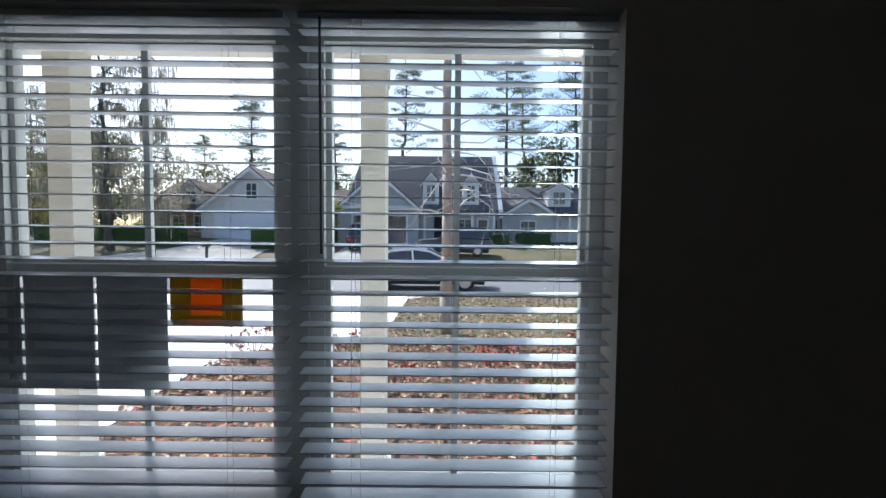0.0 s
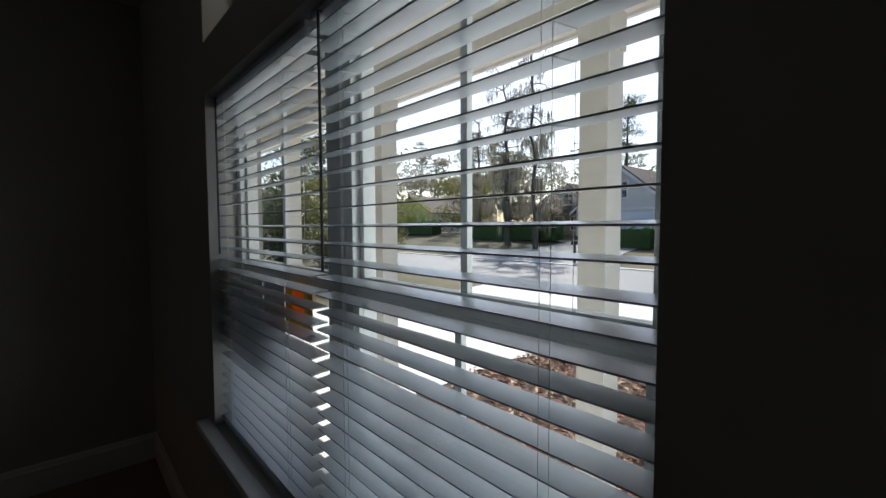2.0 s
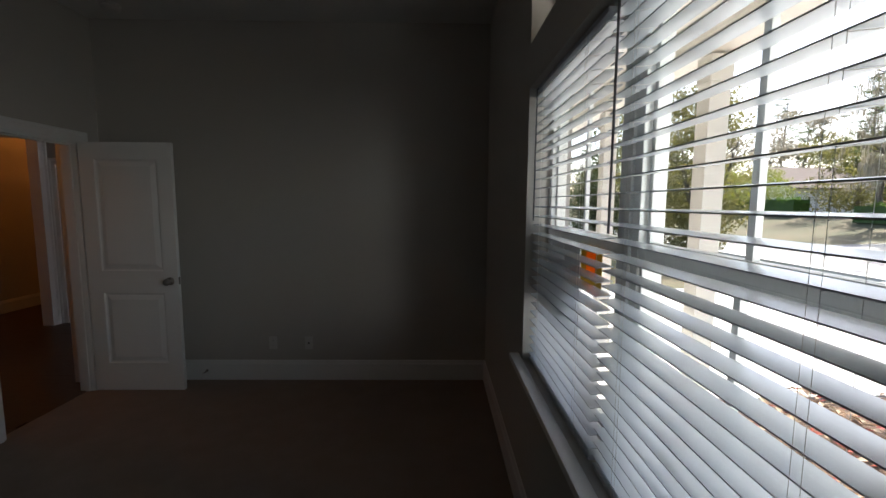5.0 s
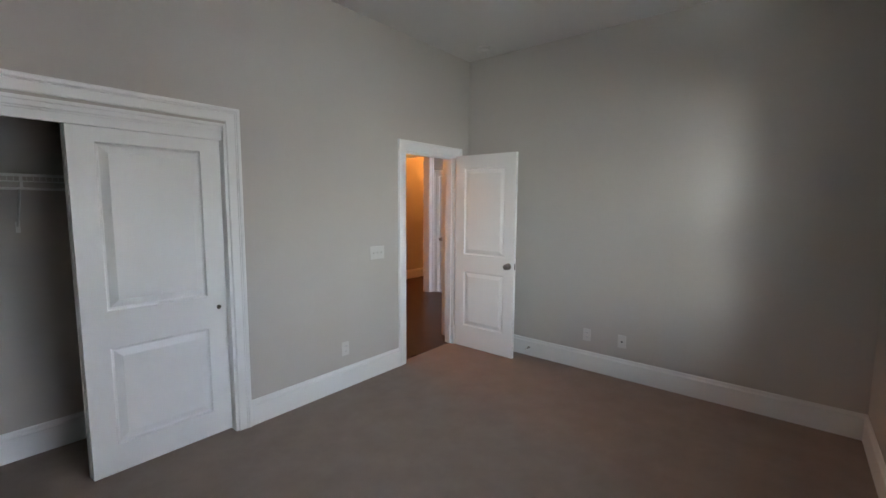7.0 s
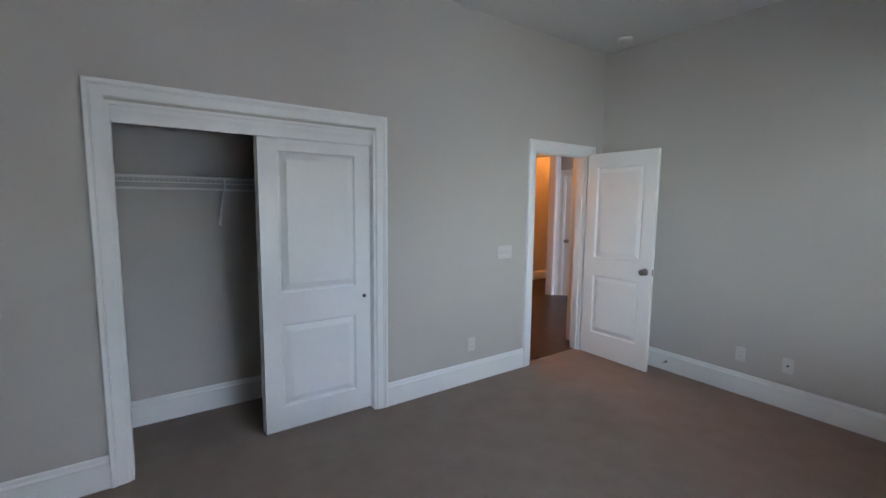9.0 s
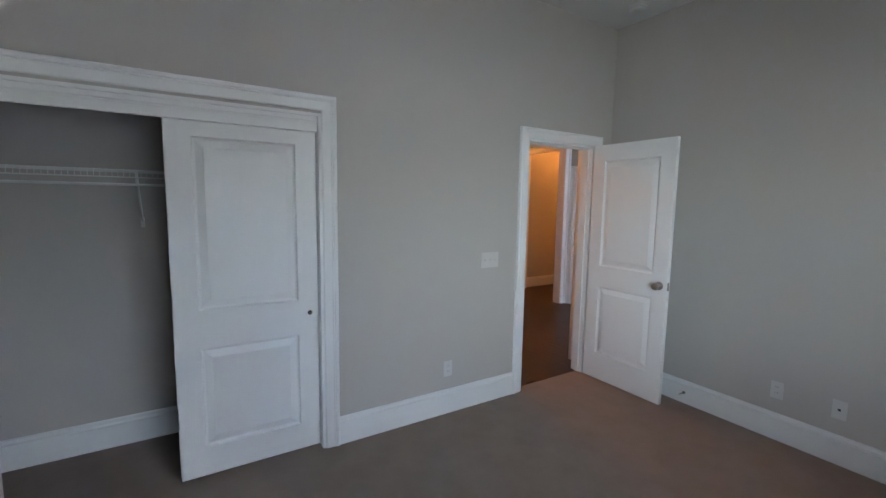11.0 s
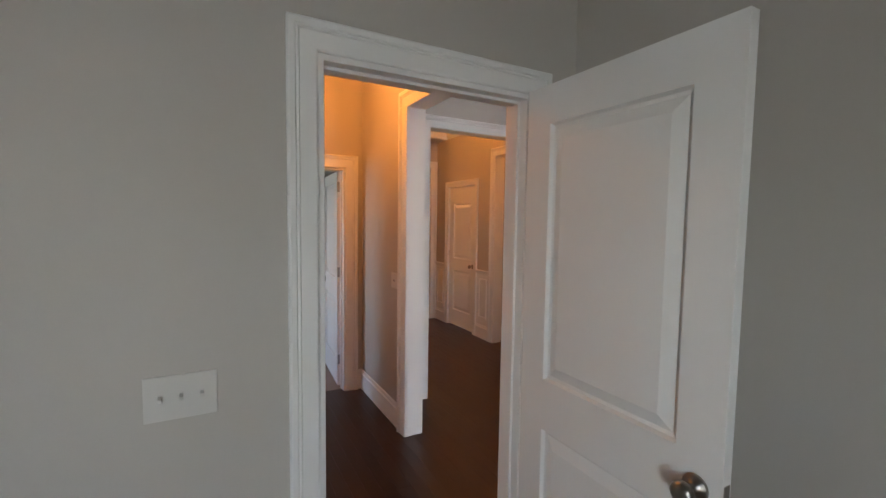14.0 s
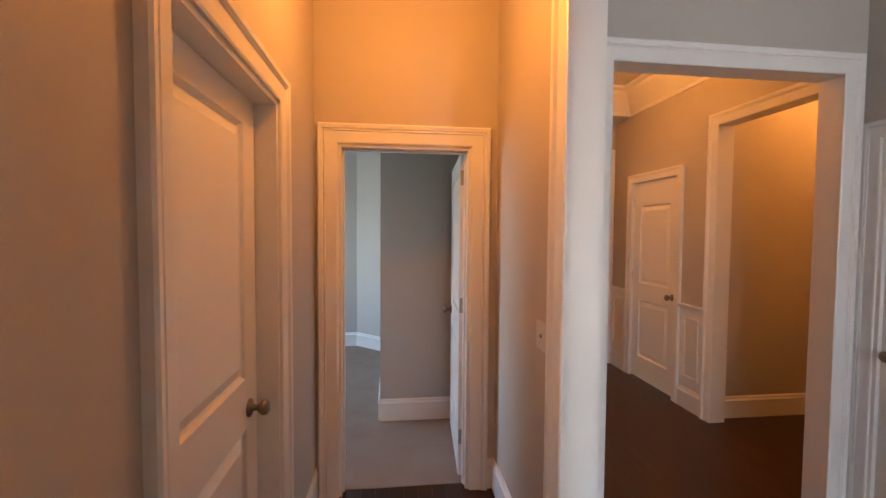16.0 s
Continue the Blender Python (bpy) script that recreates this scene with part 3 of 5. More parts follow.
structure("hall_wall_north", wall_bm("y", -1.979, -1.98 + 0.06, -2.15, -2.051, -0.1, CH), WALL, "greige wall end beside the hall", "wall")
structure("foyer_ceiling", boxed(-5.9, -6.6, CH - 0.001, -2.15, 1.6, CH + 0.1), CEIL, "white ceiling over foyer and inner hall", "ceiling")
FW = -3.83
structure("foyer_wall_west", wall_bm("x", FW - 0.12, FW, -4.0, 1.6, -0.1, CH, ((-3.785, -3.02, -0.1, 2.02),)), WALL, "greige foyer wall with a closed door", "wall")
structure("foyer_wall_north", wall_bm("y", 1.45, 1.60, -3.83, -2.2, -0.1, CH, ((-3.5, -2.4, 0.0, 2.4),)), WALL, "greige foyer wall at the house entrance", "wall")
structure("foyer_wall_south", wall_bm("y", -4.0, -3.88, -3.95, -2.115, -0.1, CH, ((-3.71, -2.42, -0.1, 2.37),)), WALL, "greige foyer wall with a wide cased opening", "wall")
IW = -3.95
structure("inner_hall_wall_west", wall_bm("x", IW - 0.12, IW, -6.6, -4.0, -0.1, CH, ((-6.22, -5.47, -0.1, 2.072), (-5.025, -4.05, -0.1, 2.40))), WALL, "greige inner hall wall with door and cased opening", "wall")
structure("inner_hall_wall_south", wall_bm("y", -6.72, -6.60, -4.07, -2.15, -0.1, CH, ((-3.86, -2.7, -0.1, 2.40),)), WALL, "greige wall with a cased opening to a far room", "wall")
structure("inner_hall_wall_east", wall_bm("x", -2.15, -2.03, -6.72, -4.48, -0.1, CH), WALL, "greige wall closing the inner hall", "wall")
structure("soffit", boxed(IW, -6.60, 2.78, -2.15, -6.28, CH - 0.002), CEIL, "white dropped soffit before the far opening", "soffit")
structure("passage_wall", wall_bm("y", -5.21, -5.09, -5.8, -4.07, -0.1, CH), WALL, "greige passage wall lit by a warm lamp", "wall")
structure("passage_wall", wall_bm("y", -3.9, -3.78, -5.8, -3.95, -0.1, CH), WALL, "greige passage wall", "wall")
structure("passage_wall", wall_bm("x", -5.9, -5.8, -5.30, -3.78, -0.1, CH), WALL, "greige passage end wall", "wall")
structure("hall_floor", boxed(-5.9, -6.72, -0.14, -0.96, -1.92, -0.019), WOODBASE, "dark subfloor under the hall planks", "floor")
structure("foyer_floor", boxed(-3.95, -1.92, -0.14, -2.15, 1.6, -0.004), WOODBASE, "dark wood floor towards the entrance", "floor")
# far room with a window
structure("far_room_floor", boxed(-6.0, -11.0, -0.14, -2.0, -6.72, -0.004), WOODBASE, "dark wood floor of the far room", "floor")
structure("far_room_ceiling", boxed(-6.0, -11.0, CH - 0.3, -2.0, -6.72, CH - 0.2), CEIL, "white ceiling of the far room", "ceiling")
structure("far_room_wall", wall_bm("y", -11.1, -11.0, -6.0, -2.0, -0.1, CH, ((-5.75, -4.55, 0.95, 2.02),)), WALL, "greige far wall with a window", "wall")
structure("far_room_wall", wall_bm("x", -4.00, -3.88, -7.30, -6.72, -0.1, CH - 0.3), WALL, "greige wall beyond the cased opening", "wall")
structure("far_room_wall", wall_bm("x", -6.1, -6.0, -11.1, -6.60, -0.1, CH), WALL, "greige far room side wall", "wall")
structure("far_room_wall", wall_bm("x", -2.03, -1.93, -11.1, -6.72, -0.1, CH), WALL, "greige far room side wall", "wall")
structure("far_room_wall", wall_bm("y", -6.72, -6.60, -6.1, -4.07, -0.1, CH), WALL, "greige far room front wall", "wall")
# back bedroom
structure("back_bedroom_floor", boxed(-2.03, -8.6, -0.14, 1.8, -4.42, 0.002), CARPET, "taupe carpet of the back bedroom", "carpet")
structure("back_bedroom_ceiling", boxed(-2.03, -8.6, CH - 0.3, 1.8, -4.48, CH - 0.2), CEIL, "white ceiling of the back bedroom", "ceiling")
structure("back_bedroom_wall", wall_bm("y", -5.445, -5.325, -2.03, -1.30, -0.1, CH), WALL, "greige closet wall of the back bedroom", "wall")
structure("back_bedroom_wall", wall_bm("x", -1.42, -1.30, -7.2, -5.445, -0.1, CH), WALL, "greige closet wall of the back bedroom", "wall")
structure("back_bedroom_wall", wall_bm("y", -7.80, -7.64, -0.93, 1.9, -0.1, CH), WALL, "greige far wall of the back bedroom", "wall")
ang = boxed(0, -0.12, -0.1, 1.1, 0.0, CH)
aw = structure("back_bedroom_wall", ang, WALL, "greige slanted wall of the back bedroom", "wall")
aw.matrix_basis = pose(-1.72, -6.93, 0, 0, 0, -42)
structure("back_bedroom_wall", wall_bm("x", 1.8, 1.9, -7.8, -4.48, -0.1, CH, ((-7.0, -5.4, 0.8, 2.2),)), WALL, "greige wall with the back bedroom window", "wall")
dirn = Vector((math.cos(radians(-42)), math.sin(radians(-42)), 0))
nrm = Vector((-dirn.y, dirn.x, 0))
baseboard(Vector((-1.72, -6.93, 0)) + dirn * 0.3, Vector((-1.72, -6.93, 0)) + dirn * 1.06, nrm)
baseboard((-0.93, -7.64, 0), (1.8, -7.64, 0), (0, 1, 0))
baseboard((-2.03, -5.325, 0), (-1.30, -5.325, 0), (0, 1, 0))
baseboard((-1.30, -5.341, 0), (-1.30, -7.2, 0), (1, 0, 0))

# hall trim
trim("trim", casing_bm(1.09, 1.845, 2.018, 1.3), pose(0, HS, 0, 0, 0, 180), "white moulded casing about the back bedroom doorway")
trim("trim", jamb_bm(1.09, 1.845, 2.018, 0.12, stop=(0.046, 0.082)), pose(0, HS, 0, 0, 0, 180), "white jamb lining of the back bedroom doorway")
M_EAST = pose(HE, 0, 0, 0, 0, -90)     # local x runs to -y, trim stands to -x
trim("trim", casing_bm(2.80, 3.60, 2.018, 1.2), M_EAST, "white moulded casing about a closed hall door")
trim("trim", jamb_bm(2.80, 3.60, 2.018, 0.12), M_EAST, "white jamb lining of a closed hall door")
M_WEST = pose(HW, 0, 0, 0, 0, 90)      # local x runs to +y, trim stands to +x
trim("trim", casing_bm(-3.337, -2.168, 2.342, 1.38), M_WEST, "white moulded casing about the wide hall opening")
trim("trim", jamb_bm(-3.355, -2.15, 2.36, 0.115), M_WEST, "white lining of the wide hall opening")
trim("trim", casing_bm(2.168, 3.337, 2.342), pose(HW - 0.115, 0, 0, 0, 0, -90), "white moulded casing on the foyer side")
M_FS = pose(0, -3.88, 0, 0, 0, 180)
trim("trim", casing_bm(2.438, 3.692, 2.352, 1.25), M_FS, "white moulded casing about the foyer opening")
trim("trim", jamb_bm(2.42, 3.71, 2.37, 0.12), M_FS, "white lining of the foyer opening")
M_FW = pose(FW, 0, 0, 0, 0, 90)
trim("trim", casing_bm(-3.785, -3.02, 2.02), M_FW, "white moulded casing about the foyer door")
trim("trim", jamb_bm(-3.785, -3.02, 2.02, 0.12), M_FW, "white jamb lining of the foyer door")
M_IW = pose(IW, 0, 0, 0, 0, 90)
trim("trim", casing_bm(-6.202, -5.488, 2.055), M_IW, "white moulded casing about the inner hall door")
trim("trim", jamb_bm(-6.22, -5.47, 2.072, 0.12), M_IW, "white jamb lining of the inner hall door")
trim("trim", casing_bm(-5.007, -4.068, 2.382, 1.2), M_IW, "white moulded casing about the passage opening")
trim("trim", jamb_bm(-5.025, -4.05, 2.40, 0.12), M_IW, "white lining of the passage opening")
trim("trim", casing_bm(2.718, 3.842, 2.382, 1.2), pose(0, -6.60, 0, 0, 0, 180), "white moulded casing about the far room opening")
trim("trim", jamb_bm(2.70, 3.86, 2.40, 0.12), pose(0, -6.60, 0, 0, 0, 180), "white lining of the far room opening")
CROWN = ((0, 0), (0.012, 0), (0.016, 0.03), (0.03, 0.045), (0.05, 0.07), (0.09, 0.12), (0.12, 0.17), (0.14, 0.19), (0.15, 0.22), (0.19, 0.235), (0.19, 0.26), (0, 0.26))
for p, q, o in (((-3.83, -3.88, 2.785), (-2.115, -3.88, 2.785), (0, 1, 0)), ((-3.83, -3.88, 2.785), (-3.83, 1.45, 2.785), (1, 0, 0)),
                ((-3.95, -6.28, 2.785), (-3.95, -4.0, 2.785), (1, 0, 0)), ((-3.95, -6.28, 2.785), (-2.15, -6.28, 2.785), (0, 1, 0)), ((-3.95, -4.0, 2.785), (-2.15, -4.0, 2.785), (0, -1, 0))):
    structure("crown_moulding", run_bm(p, q, o, CROWN), TRIM, "white stepped crown moulding under the ceiling", "crown moulding")
for p, q, o in (((HE, -4.36, 0), (HE, -3.701, 0), (-1, 0, 0)), ((HE, -2.699, 0), (HE, -1.98, 0), (-1, 0, 0)),
                ((-1.955, HS, 0), (HW, HS, 0), (0, 1, 0)), ((HW, -4.36, 0), (HW, -3.453, 0), (1, 0, 0)), ((-5.8, -5.09, 0), (-4.07, -5.09, 0), (0, 1, 0)),
                ((IW, -5.404, 0), (IW, -5.108, 0), (1, 0, 0)), ((-3.88, -7.30, 0), (-3.88, -6.72, 0), (1, 0, 0)), ((IW, -6.60, 0), (IW, -6.286, 0), (1, 0, 0)), ((-2.15, -6.6, 0), (-2.15, -4.48, 0), (-1, 0, 0))):
    baseboard(p, q, o)
# wainscot: chair rail and panel frames on the inner hall wall
RAIL = ((0, 0), (0.010, 0.0), (0.012, 0.012), (0.020, 0.020), (0.022, 0.034), (0.026, 0.040), (0.026, 0.050), (0, 0.054))
for y0, y1 in ((-5.404, -5.108), (-6.60, -6.286)):
    wt = tagged(new("wainscot"), "white panelled wainscot below a chair rail", "wainscot", kind="structure")
    part("backing", boxed(IW, y0, 0.18, IW + 0.004, y1, 0.87), TRIM, wt)
    part("chair_rail", run_bm((IW, y0, 0.86), (IW, y1, 0.86), (1, 0, 0), RAIL), TRIM, wt)
    fm = bmesh.new()
    a0, a1, b0, b1, k = y0 + 0.055, y1 - 0.055, 0.27, 0.80, 0.022
    for c in ((a0, b0, a1, b0 + k), (a0, b1 - k, a1, b1), (a0, b0 + k, a0 + k, b1 - k), (a1 - k, b0 + k, a1, b1 - k)):
        box(fm, IW + 0.004, c[0], c[1], IW + 0.016, c[2], c[3], 0.004)
    part("panel_frame", fm, TRIM, wt)

# doors of the hall
panel_door("hall_door", pose(HE + 0.078, -2.822, 0.012, 0, 0, -90), 0.756, 1.985, "white two-panel interior door, closed, in the hall", "panel doors", kx=0.670, kz=0.885)
panel_door("back_bedroom_door", pose(-1.836, -4.478, 0.014, 0, 0, -94), 0.72, 1.985, "white two-panel interior door standing open into a carpeted bedroom", "panel doors", kx=0.66)
panel_door("inner_hall_door", pose(IW - 0.020, -6.201, 0.012, 0, 0, 90), 0.71, 2.039, "white two-panel interior door, closed, beside wainscot", "panel doors", panels=((0.23, 0.82), (1.00, 1.80)))
panel_door("foyer_door", pose(FW - 0.055, -3.04, 0.012, 0, 0, -90), 0.725, 1.985, "white two-panel interior door, closed, off the foyer", "panel doors")
plate("hall_switch", pose(HW, -3.575, 1.11, 0, 0, 90), 0.116, 0.115, "white switch plate on the hall wall", "light switch", "jack")

# ceiling lamps of the hall
for at in ((-1.45, -3.55, CH), (-3.05, -5.25, CH - 0.001), (-5.0, -4.45, CH - 0.001)):
    cl = thing("ceiling_lamp", at, "small flush ceiling lamp with warm bulb", "ceiling lamp", "flush ceiling lamps")
    part("canopy", lathe(bmesh.new(), ((0.07, 0.0), (0.07, -0.012), (0.02, -0.03), (0.015, -0.06)), n=20), NICKEL, cl, smooth=True)

# entrance door leaf with glass, closing the foyer
ed = tagged(new("door_1"), "glazed house entrance door at the end of the foyer", "door", kind="structure")
fr = bmesh.new()
for a in ((-3.5, 0.0, -3.36, 2.4), (-2.54, 0.0, -2.4, 2.4), (-3.36, 0.0, -2.54, 0.3), (-3.36, 2.25, -2.54, 2.4)):
    box(fr, a[0], 1.47, a[1], a[2], 1.52, a[3])
part("door_frame", fr, DOORW, ed)
g = part("pane", boxed(-3.36, 1.49, 0.3, -2.54, 1.496, 2.25), PANE, ed)
g.visible_shadow = False

# window of the far room
fw = tagged(new("window_4"), "white window with open blind slats above a far wall", "window", kind="structure")
fr = bmesh.new()
for a in ((-5.75, 0.95, -5.70, 2.02), (-4.60, 0.95, -4.55, 2.02), (-5.70, 0.95, -4.60, 1.0), (-5.70, 1.97, -4.60, 2.02), (-5.70, 1.46, -4.60, 1.50)):
    box(fr, a[0], -11.08, a[1], a[2], -11.03, a[3])
part("window_frame", fr, VINYL, fw)
first = None
for i in range(22):
    m = pose(-5.15, -11.0, 1.02 + i * 0.043)
    if first is None:
        first = part("slat", slat_bm(1.08, 6.0), SLAT, fw)
        first.matrix_basis = m
    else:
        share("slat", first, fw, m)

# ---- outside: ground ----
def ground_z(x, y):
    """Height of the lots: a lawn that falls to the street and a street that rises to the far lots."""
    if y < 4:
        return -0.22
    if y < 13.5:
        return -0.22 - 0.36 * (y - 4) / 9.5
    if y < 22:
        return -0.58
    rise = 1.03 + 0.45 * min(1.0, max(0.0, (-x - 10) / 10))
    return -0.58 + rise * min(1.0, (y - 22) / 10)


gm = bmesh.new()
ys = [-60, 1.6, 4, 6, 8, 10, 12, 13.5, 16, 19, 22, 24, 26, 28, 30, 32, 60, 120, 400, 2500]
xs = [-2500, -300, -80, -40, -30, -25, -20, -15, -10, -8, -4, 0, 4, 8, 15, 30, 60, 300, 2500]
gv = [[gm.verts.new((x, y, ground_z(x, y) - 0.01)) for x in xs] for y in ys]
for i in range(len(ys) - 1):
    for j in range(len(xs) - 1):
        gm.faces.new((gv[i][j], gv[i][j + 1], gv[i + 1][j + 1], gv[i + 1][j]))
LAWN = two_tone("winter_lawn", (0.125, 0.103, 0.052), (0.065, 0.074, 0.028), 0.35, 0.9, bump=0.8, dist=0.03, fine=14)
structure("ground", gm, LAWN, "dry winter lawn with brown patches", "lawn")


def strip(name, pts, lift, material, label, category, th=0.05):
    """A paved slab over the lot: a polygon in plan that follows the ground, cut along y."""
    bm = bmesh.new()
    top = [bm.verts.new((x, y, ground_z(x, y) + lift)) for x, y in pts]
    low = [bm.verts.new((x, y, ground_z(x, y) + lift - th - 0.1)) for x, y in pts]
    bm.faces.new(top)
    for i in range(len(pts)):
        j = (i + 1) % len(pts)
        bm.faces.new((top[i], top[j], low[j], low[i]))
    return structure(name, bm, material, label, category)


ASPHALT = mat("worn_asphalt", (0.15, 0.155, 0.165), 0.62, fine=45, coarse=0.4, vary=0.12, stain=0.12, bump=0.4, bump_dist=0.004)
structure("road", boxed(-400, 14.2, -1.0, 400, 21.5, -0.55), ASPHALT, "grey asphalt residential street", "road")
for y0, y1 in ((13.75, 14.2), (21.5, 21.95)):
    structure("kerb", boxed(-400, y0, -1.0, 400, y1, -0.50, bevel=0.0), CONCRETE, "pale rolled concrete kerb along the street", "kerb")
structure("porch_floor", boxed(-8, 1.60, -0.5, 4.5, 3.25, -0.05), CONCRETE, "pale concrete porch slab", "porch floor")

# ---- porch ----
COLX = (2.2475, 0.410, -1.4275, -3.265, -5.1025)
for cx in COLX:
    pc = thing("porch_column", (cx, 2.92, -0.05), "cream square boxed porch column with a plain capital", "column", "porch columns")
    part("shaft", boxed(-0.072, -0.072, 0.16, 0.072, 0.072, 2.47, bevel=0.004), CREAM, pc)
    part("plinth", boxed(-0.092, -0.092, 0.0, 0.092, 0.092, 0.16, bevel=0.006), CREAM, pc)
    part("capital", boxed(-0.081, -0.081, 2.47, 0.081, 0.081, 2.65, bevel=0.005), CREAM, pc)
structure("porch_beam", boxed(-8, 2.80, 2.62, 4.5, 3.04, 2.87, bevel=0.0), CREAM, "cream painted porch beam over the columns", "beam")
pcl = bmesh.new()
box(pcl, -8, 1.61, 2.87, 4.5, 3.45, 2.92)
structure("porch_ceiling", pcl, CREAM, "cream painted porch ceiling", "ceiling")
structure("porch_fascia", boxed(-8, 3.45, 2.80, 4.5, 3.48, 3.02), TRIM, "white porch fascia board", "fascia")
rf = bmesh.new()
rv = [rf.verts.new(c) for c in ((-8, 3.52, 2.98), (4.5, 3.52, 2.98), (4.5, -3, 4.9), (-8, -3, 4.9), (-8, 3.52, 3.03), (4.5, 3.52, 3.03), (4.5, -3, 4.95), (-8, -3, 4.95))]
for q in ((0, 1, 2, 3), (4, 7, 6, 5), (0, 4, 5, 1), (1, 5, 6, 2), (2, 6, 7, 3), (3, 7, 4, 0)):
    rf.faces.new([rv[i] for i in q])
SHINGLE = mat("grey_shingles", (0.075, 0.08, 0.095), 0.9, fine=12, coarse=1.2, vary=0.25, stain=0.12, bump=0.5, bump_dist=0.02, stretch=(1, 3, 3))
structure("porch_roof", rf, SHINGLE, "grey shingled roof over the porch", "roof")
SIDING = mat("grey_lap_siding", (0.30, 0.285, 0.27), 0.75, fine=30, coarse=0.8, vary=0.04, stain=0.06, bump=0.1)
structure("exterior_wall", wall_bm("y", 1.604, 1.63, -8, 4.5, -0.4, 2.90, ((WX0 - 0.005, WX1 + 0.005, WZ0 - 0.02, WZ1 + 0.01), (WX0 - 0.005, WX1 + 0.005, 2.315, 2.785), (-3.5, -2.4, -0.1, 2.4))), SIDING, "cream siding on the porch side of the house", "wall")

# ---- drive, bed and lawn ----
strip("driveway", ((-7.4, 3.25), (-2.1, 3.25), (-2.12, 4.2), (-2.3, 5.6), (-2.1, 6.6), (-1.4, 7.05), (-0.25, 7.9), (-0.2, 9.5), (-0.2, 12.6), (0.3, 13.75), (-10.2, 13.75), (-9.0, 12.2), (-8.2, 10.0)), 0.02, CONCRETE, "pale sunlit concrete driveway", "driveway")
MULCH = two_tone("brown_mulch", (0.075, 0.045, 0.030), (0.16, 0.10, 0.065), 3.0, 0.95, bump=1.0, dist=0.04, fine=45)
strip("mulch_bed", ((-2.1, 3.25), (4.5, 3.25), (5.0, 7.2), (2.0, 7.6), (-0.25, 7.85), (-1.4, 7.0), (-2.1, 6.55), (-2.28, 5.6), (-2.1, 4.2)), 0.01, MULCH, "brown mulch bed strewn with fallen leaves", "mulch bed")


def scatter(name, count, region, material, label, category, size, lift, seed, flat=0.5):
    """Many small bent leaf blades lying over the ground."""
    rng = random.Random(seed)
    vs, fs = [], []
    while len(fs) < count * 2:
        p = region(rng)
        if p is None:
            continue
        x, y = p
        z = ground_z(x, y) + lift + rng.random() * 0.02
        s = size * rng.uniform(0.6, 1.4)
        a = rng.uniform(0, 6.283)
        e = Euler((rng.uniform(-flat, flat), rng.uniform(-flat, flat), a)).to_matrix()
        k = len(vs)
        for c in ((-s, 0, 0), (0, -s * 0.45, s * 0.25), (s, 0, 0.1 * s), (0, s * 0.45, s * 0.25)):
            vs.append(Vector((x, y, z + 0.3 * s)) + e @ Vector(c))
        fs += [(k, k + 1, k + 2), (k, k + 2, k + 3)]
    me = bpy.data.meshes.new(name)
    me.from_pydata(vs, [], fs)
    me.materials.append(material)
    return tagged(new(name, me), label, category, kind="stuff")


def bed_spot(rng):
    x, y = rng.uniform(-2.3, 5), rng.uniform(3.25, 7.8)
    if y > 7.0 + (x + 1.4) * 0.7 and x < -0.2:
        return None
    if x < -2.0 and not 4.3 < y < 6.4:
        return None
    return x, y


def lawn_spot(rng):
    x, y = rng.uniform(-0.2, 9), rng.uniform(7.8, 13.6)
    return (x, y) if x > -0.25 else None


LEAFBROWN = mat("dry_leaves", (0.30, 0.19, 0.11), 0.8, island=0.5, bump=0)
LEAFRED = mat("red_leaves", (0.36, 0.075, 0.05), 0.7, island=0.4, bump=0)
LEAFPALE = mat("pale_dry_leaves", (0.50, 0.40, 0.28), 0.8, island=0.3, bump=0)
scatter("leaf_litter", 5200, bed_spot, LEAFBROWN, "brown dry leaves over the mulch", "leaves", 0.045, 0.012, 3)
scatter("leaf_litter", 1600, bed_spot, LEAFRED, "red fallen leaves over the mulch", "leaves", 0.040, 0.02, 4)
scatter("leaf_litter", 1500, bed_spot, LEAFPALE, "pale dry leaves over the mulch", "leaves", 0.040, 0.02, 5)
scatter("leaf_litter", 4500, lawn_spot, LEAFBROWN, "brown dry leaves over the lawn", "leaves", 0.05, 0.0, 6)
scatter("leaf_litter", 1500, lawn_spot, LEAFPALE, "pale dry leaves over the lawn", "leaves", 0.05, 0.0, 7)


def leaf_cloud(bm_lists, centre, radius, count, size, rng, squash=0.8, hang=0.0):
    """Adds leaf blades in an uneven clump."""
    vs, fs = bm_lists
    for _ in range(count):
        d = Vector((rng.gauss(0, 1), rng.gauss(0, 1), rng.gauss(0, 1) * squash))
        d = d.normalized() * radius * rng.random() ** 0.45
        d.z *= squash
        s = size * rng.uniform(0.6, 1.5)
        e = Euler((rng.uniform(-1.2, 1.2), rng.uniform(-1.2, 1.2), rng.uniform(0, 6.28))).to_matrix()
        k = len(vs)
        p = Vector(centre) + d
        if hang:
            h = hang * rng.uniform(0.4, 1.3)
            w = s * 0.5
            a = rng.uniform(0, 3.14)
            ax = Vector((math.cos(a), math.sin(a), 0))
            vs += [p - ax * w, p + ax * w, p + ax * w * 0.4 - Vector((0, 0, h)), p - ax * w * 0.4 - Vector((0, 0, h * 0.9))]
        else:
            vs += [p + e @ Vector(c) for c in ((-s, 0, 0), (0, -s * 0.5, s * 0.2), (s, 0, 0), (0, s * 0.5, s * 0.2))]
        fs += [(k, k + 1, k + 2), (k, k + 2, k + 3)]


